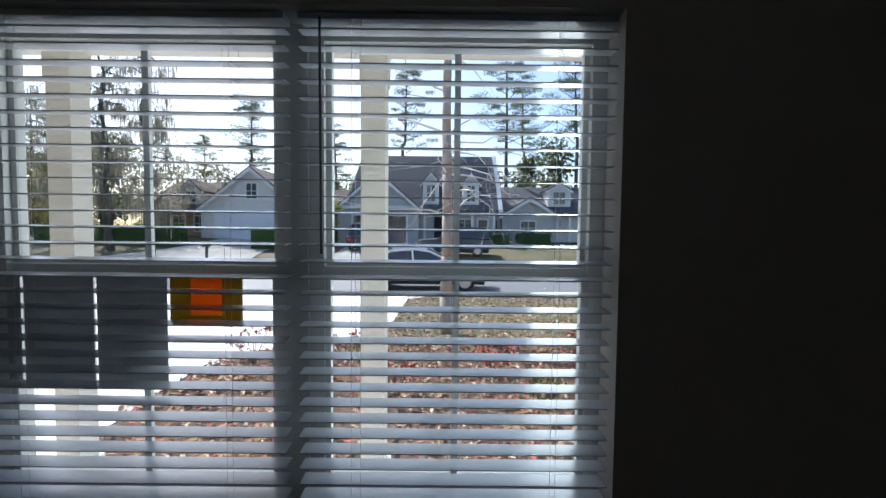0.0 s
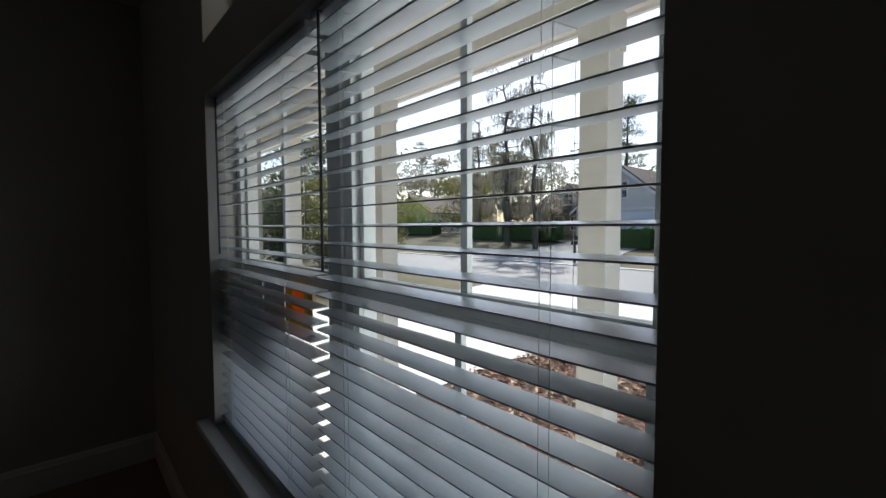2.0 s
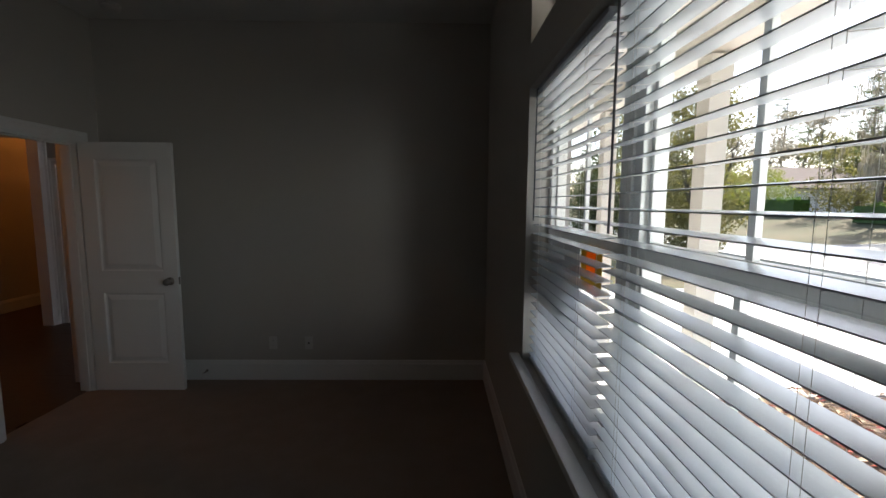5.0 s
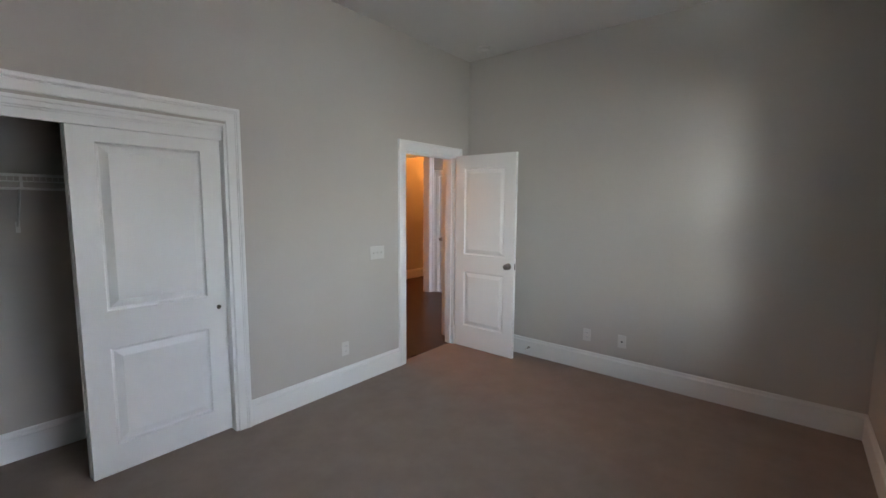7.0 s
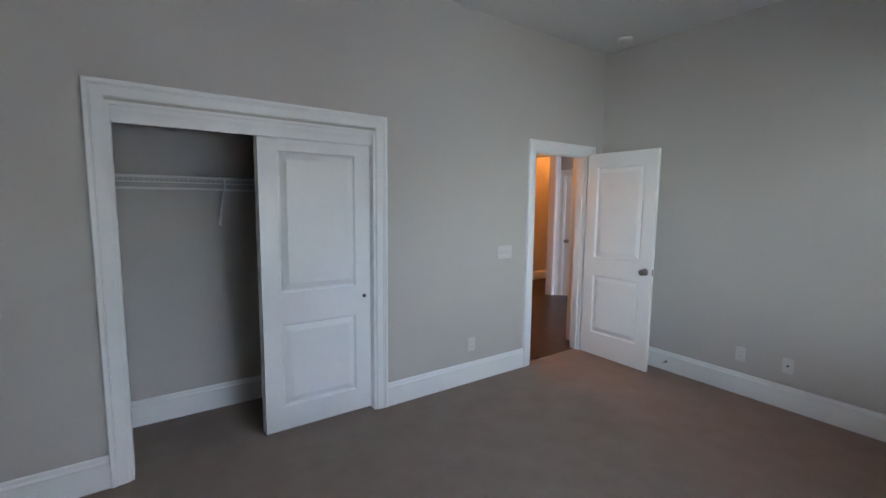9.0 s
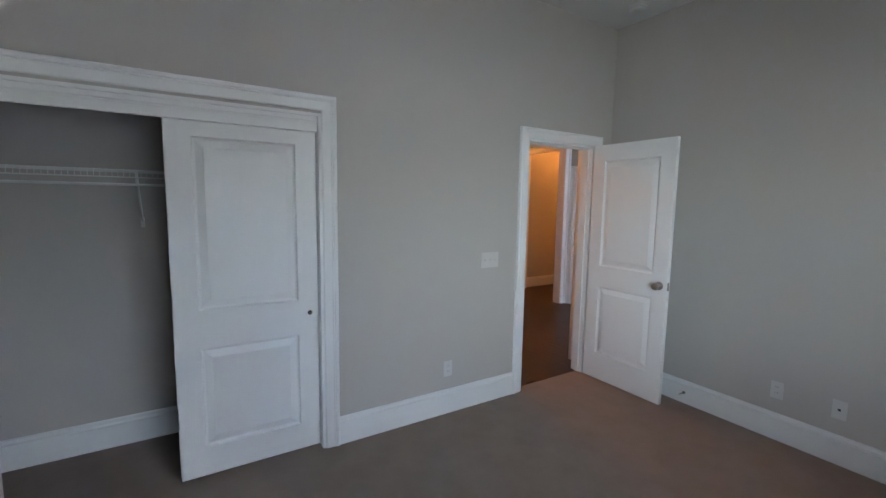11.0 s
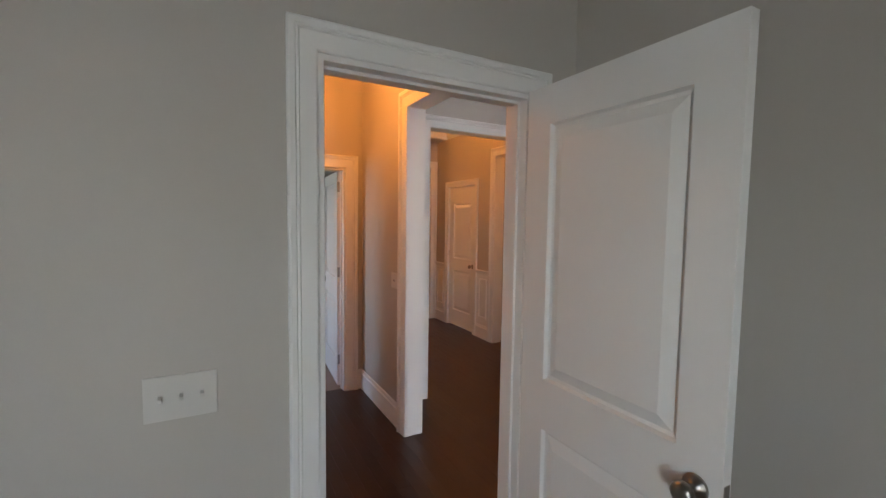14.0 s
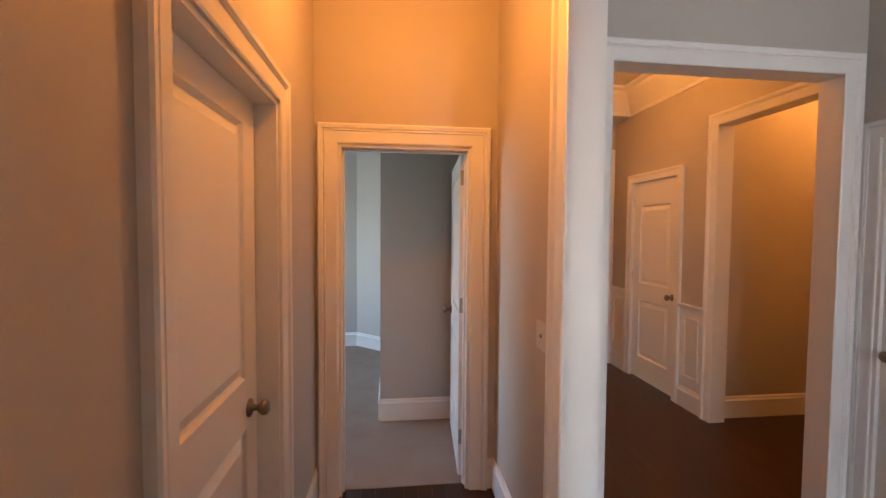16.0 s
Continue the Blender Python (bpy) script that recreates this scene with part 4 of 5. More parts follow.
def lists_part(name, lists, material, parent, label=""):
    me = bpy.data.meshes.new(name)
    me.from_pydata([tuple(v) for v in lists[0]], [], lists[1])
    me.materials.append(material)
    ob = new(name, me)
    ob.parent = parent
    if label:
        tagged(ob, label)
    return ob


def grow(bm, p, way, length, r, depth, rng, tips, spread=0.7, droop=0.0, n=6, bend=0.12):
    """A limb that bends and forks; its tips are collected."""
    segs = 3
    for i in range(segs):
        way = (way + Vector((rng.gauss(0, bend), rng.gauss(0, bend), rng.gauss(0, bend) - droop))).normalized()
        q = p + way * (length / segs)
        r1 = r * 0.82
        tube(bm, p, q, r, r1, n=n)
        p, r = q, r1
    tips.append(p.copy())
    if depth > 0:
        for _ in range(rng.choice((2, 3))):
            w = (way + Vector((rng.gauss(0, spread), rng.gauss(0, spread), rng.gauss(0, spread * 0.6)))).normalized()
            grow(bm, p, w, length * rng.uniform(0.6, 0.85), r * 0.68, depth - 1, rng, tips, spread, droop, max(4, n - 1), bend)


BARK = mat("pale_grey_bark", (0.42, 0.35, 0.29), 0.9, fine=25, coarse=4, vary=0.15, stain=0.15, bump=0.6, bump_dist=0.01, stretch=(3, 3, 0.6))
DARKBARK = mat("dark_bark", (0.10, 0.085, 0.07), 0.95, fine=20, coarse=3, vary=0.2, stain=0.15, bump=0.6, bump_dist=0.02, stretch=(3, 3, 0.5))
TWIG = mat("pale_twigs", (0.74, 0.70, 0.65), 0.85, fine=40, bump=0.1)
PINELEAF = leafy("pine_needles", (0.055, 0.075, 0.032), (0.10, 0.13, 0.04))
OAKLEAF = leafy("evergreen_leaves", (0.045, 0.062, 0.025), (0.10, 0.13, 0.03))
MOSS = leafy("hanging_moss", (0.23, 0.21, 0.165), (0.34, 0.31, 0.23))
HEDGELEAF = leafy("hedge_leaves", (0.035, 0.075, 0.018), (0.12, 0.24, 0.03))
BRIGHTLEAF = leafy("bright_green_leaves", (0.085, 0.12, 0.02), (0.30, 0.34, 0.05))
YELLOWLEAF = leafy("yellow_green_leaves", (0.095, 0.10, 0.035), (0.21, 0.20, 0.06))


def front_tree(x, y):
    rng = random.Random(21)
    tr = thing("front_yard_tree", (x, y, ground_z(x, y) - 0.05), "bare pale-barked tree on the front lawn", "tree")
    bm = bmesh.new()
    prev, r = Vector((0, 0, 0)), 0.115
    tips = []
    joints = []
    for i in range(9):
        q = Vector((0.02 * math.sin(i), 0.03 * math.cos(i * 1.3), (i + 1) * 0.75))
        tube(bm, prev, q, r, r * 0.94, n=12)
        prev, r = q, r * 0.94
        joints.append((q, r))
    part("trunk", bm, BARK, tr, smooth=True)
    lb = bmesh.new()
    for k, (q, r) in enumerate(joints[2:]):
        for _ in range(2):
            a = rng.uniform(0, 6.28)
            w = Vector((math.cos(a), math.sin(a) * 0.7, rng.uniform(-0.05, 0.5))).normalized()
            grow(lb, q, w, rng.uniform(0.7, 1.25), 0.020, 3, rng, tips, 0.5, 0.05, 5)
    # low limbs reaching over the lawn with crooked drooping twigs
    for a0, z0 in ((0.1, 3.0), (-0.3, 2.7), (0.35, 2.9), (0.0, 3.4), (0.5, 3.8), (-0.15, 3.2), (0.25, 3.6), (3.3, 3.1), (2.8, 3.3)):
        grow(lb, Vector((0.1, 0, z0)), Vector((math.cos(a0), math.sin(a0), 0.12)), 0.85, 0.018, 5, rng, tips, 0.75, 0.13, 4, 0.32)
    part("limbs", lb, TWIG, tr, "bare pale twigs")
    return tr


def pine(x, y, h, seed, crown=0.5, r=0.22):
    rng = random.Random(seed)
    zb = ground_z(x, y)
    tr = thing("pine_tree", (x, y, zb - 0.05), "tall pine with open tufted crown", "tree", "pines behind the houses")
    bm = bmesh.new()
    tube(bm, (0, 0, 0), (rng.uniform(-.3, .3), 0, h * 0.55), r, r * 0.7, n=8)
    top = Vector((rng.uniform(-.4, .4), 0, h))
    tube(bm, (0, 0, h * 0.55), top, r * 0.65, 0.04, n=8)
    lists = ([], [])
    nl = 24
    for i in range(nl):
        f = crown + (1 - crown) * i / nl
        a = i * 2.4 + rng.uniform(-.5, .5)
        ln = (0.165 * h) * (1.2 - 0.75 * (f - crown) / (1 - crown)) * rng.uniform(0.35, 1.2)
        p = Vector((top.x * f, 0, h * f))
        q = p + Vector((math.cos(a) * ln, math.sin(a) * ln, ln * rng.uniform(-0.1, 0.7)))
        tube(bm, p, q, 0.05, 0.02, n=5)
        for g in (0.45, 0.75, 1.0):
            if rng.random() < 0.75:
                leaf_cloud(lists, p.lerp(q, g) + Vector((rng.gauss(0, .3), rng.gauss(0, .3), 0.12 + rng.gauss(0, .35))), rng.uniform(0.45, 1.15), 170, 0.065, rng, 0.5)
    part("trunk", bm, DARKBARK, tr)
    lists_part("crown", lists, PINELEAF, tr, "dark green needle tufts")
    return tr


def moss_tree(x, y, h, seed, spread=1.0):
    """A tall crooked tree whose limbs carry long curtains of hanging moss, thickest low down."""
    rng = random.Random(seed)
    tr = thing("moss_draped_tree", (x, y, ground_z(x, y) - 0.05), "tall bare tree draped with grey hanging moss", "tree", "moss-draped trees")
    bm = bmesh.new()
    tips = []
    strands, leaves = ([], []), ([], [])
    p, r = Vector((0, 0, 0)), 0.21
    lean = rng.uniform(-0.5, 0.5)
    for i in range(12):
        f = (i + 1) / 12
        q = Vector((lean * f + 0.18 * math.sin(i * 1.7 + seed), rng.uniform(-.12, .12), f * h))
        tube(bm, p, q, r, r * 0.9, n=8)
        if i >= 2:
            for _ in range(3):
                a = rng.uniform(0, 6.28)
                w = Vector((math.cos(a), math.sin(a), rng.uniform(-0.05, 0.65))).normalized()
                grow(bm, q, w, rng.uniform(0.65, 1.25) * spread * (1.25 - 0.045 * i), 0.055, 2, rng, tips, 0.65, 0.03, 4, 0.2)
        p, r = q, r * 0.9
    part("trunk", bm, DARKBARK, tr)
    for t in tips:
        low = 1.0 - min(1.0, t.z / h)
        if rng.random() < 0.55 + 0.4 * low:
            leaf_cloud(strands, t - Vector((0, 0, 0.05)), 0.26, int(6 + 9 * low), 0.045, rng, 0.6, hang=rng.uniform(0.3, 0.6 + 0.9 * low))
        if rng.random() < 0.35:
            leaf_cloud(leaves, t, 0.5, 12, 0.05, rng, 0.7)
    lists_part("moss", strands, MOSS, tr, "grey hanging moss")
    lists_part("foliage", leaves, PINELEAF, tr, "sparse dull dark leaves")
    return tr


def broad_tree(x, y, h, w, seed, material, label, name="evergreen_tree", low=0.12, n=26, size=0.12, dens=170):
    rng = random.Random(seed)
    tr = thing(name, (x, y, ground_z(x, y) - 0.05), label, "tree", "street trees")
    bm = bmesh.new()
    tips = []
    tube(bm, (0, 0, 0), (0, 0, h * 0.35), 0.16, 0.12, n=8)
    for i in range(5):
        a = i * 1.26 + rng.random()
        grow(bm, Vector((0, 0, h * 0.3)), Vector((math.cos(a) * 0.6, math.sin(a) * 0.6, 1)).normalized(), h * 0.25, 0.07, 2, rng, tips, 0.5, 0.0, 5)
    part("trunk", bm, DARKBARK, tr)
    lists = ([], [])
    for i in range(n):
        f = rng.uniform(low, 1.0)
        rr = w * math.sin(math.pi * min(1, 0.25 + 0.75 * (1 - f))) ** 0.7
        a = rng.uniform(0, 6.28)
        c = Vector((math.cos(a) * rr * rng.uniform(0.3, 0.95), math.sin(a) * rr * rng.uniform(0.3, 0.95), h * f))
        leaf_cloud(lists, c, w * rng.uniform(0.28, 0.5), dens, size, rng, 0.75)
    lists_part("crown", lists, material, tr)
    return tr


def hedge(x0, x1, y, d, h, seed, material, label, name="hedge"):
    rng = random.Random(seed)
    xm = (x0 + x1) / 2
    hd = thing(name, (xm, y, ground_z(xm, y)), label, "hedge", "hedges")
    core = boxed(x0 - xm + 0.12, -d / 2 + 0.12, 0, x1 - xm - 0.12, d / 2 - 0.12, h - 0.15)
    part("stems", core, HEDGELEAF, hd)
    lists = ([], [])
    for i in range(int((x1 - x0) * 16 * max(1, h))):
        c = Vector((rng.uniform(x0 - xm, x1 - xm), rng.uniform(-d / 2, d / 2), rng.uniform(0.1, h) ** 1.0))
        leaf_cloud(lists, c, 0.24, 26, 0.055, rng, 0.9)
    lists_part("leaves", lists, material, hd)
    return hd


front_tree(0.90, 8.2)

# ---- houses across the street ----
SID_GREY = mat("grey_house_siding", (0.42, 0.415, 0.41), 0.8, fine=20, coarse=0.5, vary=0.03, stain=0.06, bump=0.1)
SID_PALE = mat("pale_house_siding", (0.66, 0.63, 0.60), 0.8, fine=20, coarse=0.5, vary=0.03, stain=0.06, bump=0.1)
SID_TAN = mat("tan_house_siding", (0.46, 0.30, 0.20), 0.8, fine=20, coarse=0.5, vary=0.03, stain=0.06, bump=0.1)
SH_BLUE = mat("dark_grey_roof_shingles", (0.070, 0.072, 0.085), 0.9, fine=9, coarse=1.0, vary=0.25, stain=0.12, bump=0.5, bump_dist=0.02)
SH_BROWN = mat("brown_roof_shingles", (0.13, 0.10, 0.085), 0.9, fine=9, coarse=1.0, vary=0.25, stain=0.12, bump=0.5, bump_dist=0.02)
WHITE_EXT = mat("white_exterior_trim", (0.72, 0.72, 0.72), 0.6, fine=20, vary=0.02, stain=0.05)
DARKGLASS = mat("dark_window_glass", (0.03, 0.035, 0.045), 0.08, spec=0.8, vary=0.0, stain=0.0, bump=0)
# near-black: the open garage's inner shade as colour; also the dark entry door
SHADE_DOOR = mat("garage_shade_and_dark_door", (0.018, 0.017, 0.016), 0.9)
GARDOOR = mat("pale_garage_door", (0.74, 0.76, 0.80), 0.6, fine=20, vary=0.02, stain=0.04)


def gable_wall(bm, x0, x1, y0, y1, z0, ze, zr):
    """Walls of a block whose gable faces -y."""
    xm = (x0 + x1) / 2
    f = [bm.verts.new((x, y0, z)) for x, z in ((x0, z0), (x1, z0), (x1, ze), (xm, zr), (x0, ze))]
    b = [bm.verts.new((x, y1, z)) for x, z in ((x0, z0), (x1, z0), (x1, ze), (xm, zr), (x0, ze))]
    bm.faces.new(f)
    bm.faces.new(b[::-1])
    for i in range(5):
        j = (i + 1) % 5
        bm.faces.new((f[i], b[i], b[j], f[j]))
    return bm


def slab(bm, pts, th=0.14):
    """A roof plane with thickness."""
    a = [bm.verts.new(p) for p in pts]
    b = [bm.verts.new((p[0], p[1], p[2] - th)) for p in pts]
    bm.faces.new(a)
    bm.faces.new(b[::-1])
    n = len(pts)
    for i in range(n):
        j = (i + 1) % n
        bm.faces.new((a[i], b[i], b[j], a[j]))


def gable_roof(bm, x0, x1, y0, y1, ze, zr, o=0.35):
    xm = (x0 + x1) / 2
    k = (zr - ze) / (xm - x0)
    for s, xa in ((-1, x0), (1, x1)):
        slab(bm, [(xa + s * o, y0 - o, ze - k * o + 0.15), (xm, y0 - o, zr + 0.15), (xm, y1, zr + 0.15), (xa + s * o, y1, ze - k * o + 0.15)])
    return bm


def rake(bm, x0, x1, y, ze, zr, o=0.35, w=0.22):
    """White boards along the gable's slopes and its foot."""
    xm = (x0 + x1) / 2
    k = (zr - ze) / (xm - x0)
    for s, xa in ((-1, x0), (1, x1)):
        a, b = (xa + s * o, ze - k * o + 0.02), (xm, zr + 0.02)
        vs = [(a[0], y, a[1]), (b[0], y, b[1]), (b[0], y, b[1] - w * 1.3), (a[0], y, a[1] - w)]
        f = [bm.verts.new(v) for v in vs]
        g = [bm.verts.new((v[0], v[1] + 0.06, v[2])) for v in vs]
        bm.faces.new(f)
        bm.faces.new(g[::-1])
        for i in range(4):
            bm.faces.new((f[i], g[i], g[(i + 1) % 4], f[(i + 1) % 4]))


def far_window(parent, x, z, w, h, y, cols=2, rows=2):
    """A white framed window in a wall facing -y, in parent's space."""
    b = bmesh.new()
    t = 0.10
    for a in ((x - w / 2 - t, z - h / 2 - t, x - w / 2, z + h / 2 + t), (x + w / 2, z - h / 2 - t, x + w / 2 + t, z + h / 2 + t), (x - w / 2, z - h / 2 - t, x + w / 2, z - h / 2), (x - w / 2, z + h / 2, x + w / 2, z + h / 2 + t)):
        box(b, a[0], y - 0.07, a[1], a[2], y + 0.03, a[3])
    for i in range(1, cols):
        xx = x - w / 2 + w * i / cols
        box(b, xx - 0.025, y - 0.05, z - h / 2, xx + 0.025, y, z + h / 2)
    for i in range(1, rows):
        zz = z - h / 2 + h * i / rows
        box(b, x - w / 2, y - 0.045, zz - 0.025, x + w / 2, y - 0.004, zz + 0.025)
    wn_ = part("window", b, WHITE_EXT, parent, "white framed window")
    part("pane", boxed(x - w / 2, y - 0.03, z - h / 2, x + w / 2, y - 0.02, z + h / 2), DARKGLASS, wn_, "dark window glass")


def dormer(parent, x, y, z0, w, h, rise, sid, roofm):
    g = bmesh.new()
    gable_wall(g, x - w / 2, x + w / 2, y, y + 3.0, z0, z0 + h, z0 + h + rise)
    d = part("dormer", g, sid, parent)
    r = gable_roof(bmesh.new(), x - w / 2, x + w / 2, y, y + 3.0, z0 + h, z0 + h + rise, 0.2)
    part("dormer_roof", r, roofm, d)
    tb = bmesh.new()
    rake(tb, x - w / 2, x + w / 2, y - 0.22, z0 + h, z0 + h + rise, 0.2, 0.16)
    for s in (-1, 1):
        box(tb, x + s * (w / 2 - 0.07) - 0.07, y - 0.05, z0, x + s * (w / 2 - 0.07) + 0.07, y - 0.002, z0 + h)
    part("dormer_trim", tb, WHITE_EXT, d)
    far_window(parent, x, z0 + h * 0.52, w * 0.52, h * 0.72, y)


GZ = 0.45
# house with the open garage
ha = thing("house", (0, 32, GZ), "grey two-storey house with dormers and an open garage", "house", "houses across the street")
mw = bmesh.new()
box(mw, -6.4, 2.6, 0, 5.0, 11, 2.75)
part("wall", mw, SID_GREY, ha)
rfm = bmesh.new()
slab(rfm, [(-6.9, 1.6, 2.65), (5.5, 1.6, 2.65), (5.2, 6.6, 7.62), (-6.3, 6.6, 7.62)])
slab(rfm, [(-6.9, 11.6, 2.65), (5.5, 11.6, 2.65), (5.2, 6.6, 7.63), (-6.3, 6.6, 7.63)])
slab(rfm, [(-6.9, 1.6, 2.63), (-6.3, 6.6, 7.59), (-6.9, 11.6, 2.63)])
part("roof", rfm, SH_BLUE, ha, "dark grey shingled roof")
gw = bmesh.new()
X0, X1 = -7.0, -1.0
gable_wall(gw, X0, X1, 0.4, 3.0, 2.1, 2.75, 5.35)
box(gw, X0, 0.4, 0, -5.85, 3.0, 2.1)
box(gw, -1.9, 0.4, 0, X1, 3.0, 2.1)
part("garage_front", gw, SID_GREY, ha)
part("garage_roof", gable_roof(bmesh.new(), X0, X1, 0.4, 6.5, 2.75, 5.35), SH_BLUE, ha)
tb = bmesh.new()
rake(tb, X0, X1, 0.02, 2.75, 5.35)
part("rake_board", tb, WHITE_EXT, ha, "white gable boards")
part("frieze_board", boxed(X0 - 0.35, 0.25, 2.62, X1 + 0.35, 0.398, 2.84), WHITE_EXT, ha)
for a in ((-6.0, 0, -5.85, 2.25), (-1.9, 0, -1.75, 2.25), (-5.85, 2.1, -1.9, 2.25)):
    part("garage_trim", boxed(a[0], 0.34, a[1], a[2], 0.397, a[3]), WHITE_EXT, ha)
# sheet at the back of the garage, its colour darkened to stand for shade
part("garage_interior", boxed(-5.84, 2.8, 0.02, -1.91, 2.9, 2.09), SHADE_DOOR, ha, "near-black sheet standing for the shade inside the open garage")
part("pent_roof", boxed(-5.0, -0.1, 2.55, -1.0, 0.40, 2.62), SH_BLUE, ha)
far_window(ha, -4.0, 3.75, 0.62, 1.05, 0.398)
for dx in (-0.08, 3.08):
    dormer(ha, dx, 2.05, 3.05, 1.25, 1.75, 0.75, SID_PALE, SH_BLUE)
eg = bmesh.new()      # sunlit board up the open end of the roof
ev = [[eg.verts.new((x, y, z)) for x in (5.24, 5.56)] for y, z in ((1.55, 2.72), (6.6, 7.72), (6.6, 7.46), (1.55, 2.46))]
for a, b in zip(ev, ev[1:] + ev[:1]):
    eg.faces.new((a[0], a[1], b[1], b[0]))
eg.faces.new([v[0] for v in ev])
eg.faces.new([v[1] for v in ev][::-1])
part("end_rake_board", eg, WHITE_EXT, ha, "white board along the end of the roof")
for px in (-0.55, 1.4, 3.2, 4.9):
    part("porch_post", boxed(px - 0.09, 1.75, 0, px + 0.09, 1.93, 2.5), WHITE_EXT, ha, "white porch post")
part("entry_door", boxed(0.2, 2.52, 0.05, 1.15, 2.595, 2.1), SHADE_DOOR, ha, "dark entry door")
far_window(ha, 2.4, 1.3, 1.5, 1.2, 2.598, 3, 2)
far_window(ha, 4.1, 1.3, 0.7, 1.2, 2.598, 1, 2)

# pale house with the big gable
hb = thing("house", (-13.5, 32, GZ + 0.18), "pale gabled house with a white garage door", "house", "houses across the street")
gw = bmesh.new()
gable_wall(gw, -3.7, 3.9, 0.2, 8, -0.2, 2.3, 5.35)
part("wall", gw, SID_PALE, hb)
part("roof", gable_roof(bmesh.new(), -3.7, 3.9, 0.2, 8, 2.3, 5.35), SH_BROWN, hb)
tb = bmesh.new()
rake(tb, -3.7, 3.9, -0.19, 2.3, 5.35)
part("rake_board", tb, WHITE_EXT, hb, "white gable boards")
part("frieze_board", boxed(-3.6, 0.10, 2.15, 3.8, 0.198, 2.32), WHITE_EXT, hb)
for a in ((-2.75, 0, -2.55, 2.1), (2.3, 0, 2.5, 2.1)):
    part("garage_trim", boxed(a[0], 0.12, a[1], a[2], 0.198, a[3]), WHITE_EXT, hb)
gd = part("garage_door", boxed(-2.55, 0.15, 0, 2.3, 0.19, 1.98), GARDOOR, hb, "white sectional garage door")
gp = bmesh.new()
for i in range(4):
    for j in range(4):
        box(gp, -2.48 + i * 1.2, 0.135, 0.06 + j * 0.48, -1.42 + i * 1.2, 0.149, 0.48 + j * 0.48)
part("door_panels", gp, GARDOOR, gd)
far_window(hb, 0.1, 3.65, 0.75, 1.1, 0.198)
wg = bmesh.new()
box(wg, -9.0, 1.6, 0, -3.7, 9, 2.3)
part("side_wing", wg, SID_TAN, hb, "tan side wing")
wr = bmesh.new()
slab(wr, [(-9.4, 0.9, 2.2), (-3.7, 0.9, 2.2), (-3.7, 5.5, 4.8), (-8.6, 5.5, 4.8)])
slab(wr, [(-9.4, 10.0, 2.2), (-3.7, 10.0, 2.2), (-3.7, 5.5, 4.81), (-8.6, 5.5, 4.81)])
part("side_roof", wr, SH_BROWN, hb)
dormer(hb, -5.3, 1.7, 2.7, 1.5, 1.1, 0.7, SID_PALE, SH_BROWN)
far_window(hb, -6.2, 1.2, 0.9, 1.1, 1.598)
far_window(hb, -4.6, 1.2, 0.7, 1.1, 1.598)

# low white house beyond
hc = thing("house", (9.2, 36, GZ + 0.1), "pale house with small dormer and dark roof", "house", "houses across the street")
part("wall", boxed(-3.6, 1.5, 0, 6.5, 9, 2.4), SID_PALE, hc)
cr = bmesh.new()
slab(cr, [(-4.1, 0.8, 2.35), (7.0, 0.8, 2.35), (6.6, 5.2, 5.1), (-3.7, 5.2, 5.1)])
slab(cr, [(-4.1, 9.6, 2.35), (7.0, 9.6, 2.35), (6.6, 5.2, 5.11), (-3.7, 5.2, 5.11)])
part("roof", cr, SH_BLUE, hc)
dormer(hc, 1.9, 1.9, 3.1, 2.0, 1.45, 0.55, SID_PALE, SH_BLUE)
gw = bmesh.new()
gable_wall(gw, -3.3, 1.3, 0.3, 5, 0, 2.3, 3.7)
part("porch_gable", gw, SID_GREY, hc)
part("porch_gable_roof", gable_roof(bmesh.new(), -3.3, 1.3, 0.3, 5, 2.3, 3.7), SH_BLUE, hc)
tb = bmesh.new()
rake(tb, -3.3, 1.3, -0.09, 2.3, 3.7)
part("rake_board", tb, WHITE_EXT, hc, "white gable boards")
for px in (1.5, 2.6, 4.4):
    part("porch_post", boxed(px - 0.1, 0.8, 0, px + 0.1, 1.0, 2.3), WHITE_EXT, hc, "white porch post")
far_window(hc, -1.1, 1.2, 1.2, 1.1, 0.298)

# brown roof between the two houses
hd_ = thing("house", (-9.0, 40, GZ), "brown-roofed house set behind the others", "house", "houses across the street")
part("wall", boxed(-3.5, 0.5, 0, 4.5, 7, 2.5), SID_TAN, hd_)
cr = bmesh.new()
slab(cr, [(-4, 0, 2.4), (5, 0, 2.4), (4.4, 3.8, 5.0), (-3.4, 3.8, 5.0)])
slab(cr, [(-4, 7.6, 2.4), (5, 7.6, 2.4), (4.4, 3.8, 5.01), (-3.4, 3.8, 5.01)])
part("roof", cr, SH_BROWN, hd_)
# far house at the end of the street
he = thing("house", (-44, 36, GZ + 0.45), "pale low house behind shrubs down the street", "house", "houses across the street")
part("wall", gable_wall(bmesh.new(), -4, 4, 0, 8, 0, 2.5, 4.6), SID_PALE, he)
part("roof", gable_roof(bmesh.new(), -4, 4, 0, 8, 2.5, 4.6), SH_BROWN, he)
far_window(he, 0, 1.4, 1.4, 1.2, -0.002)

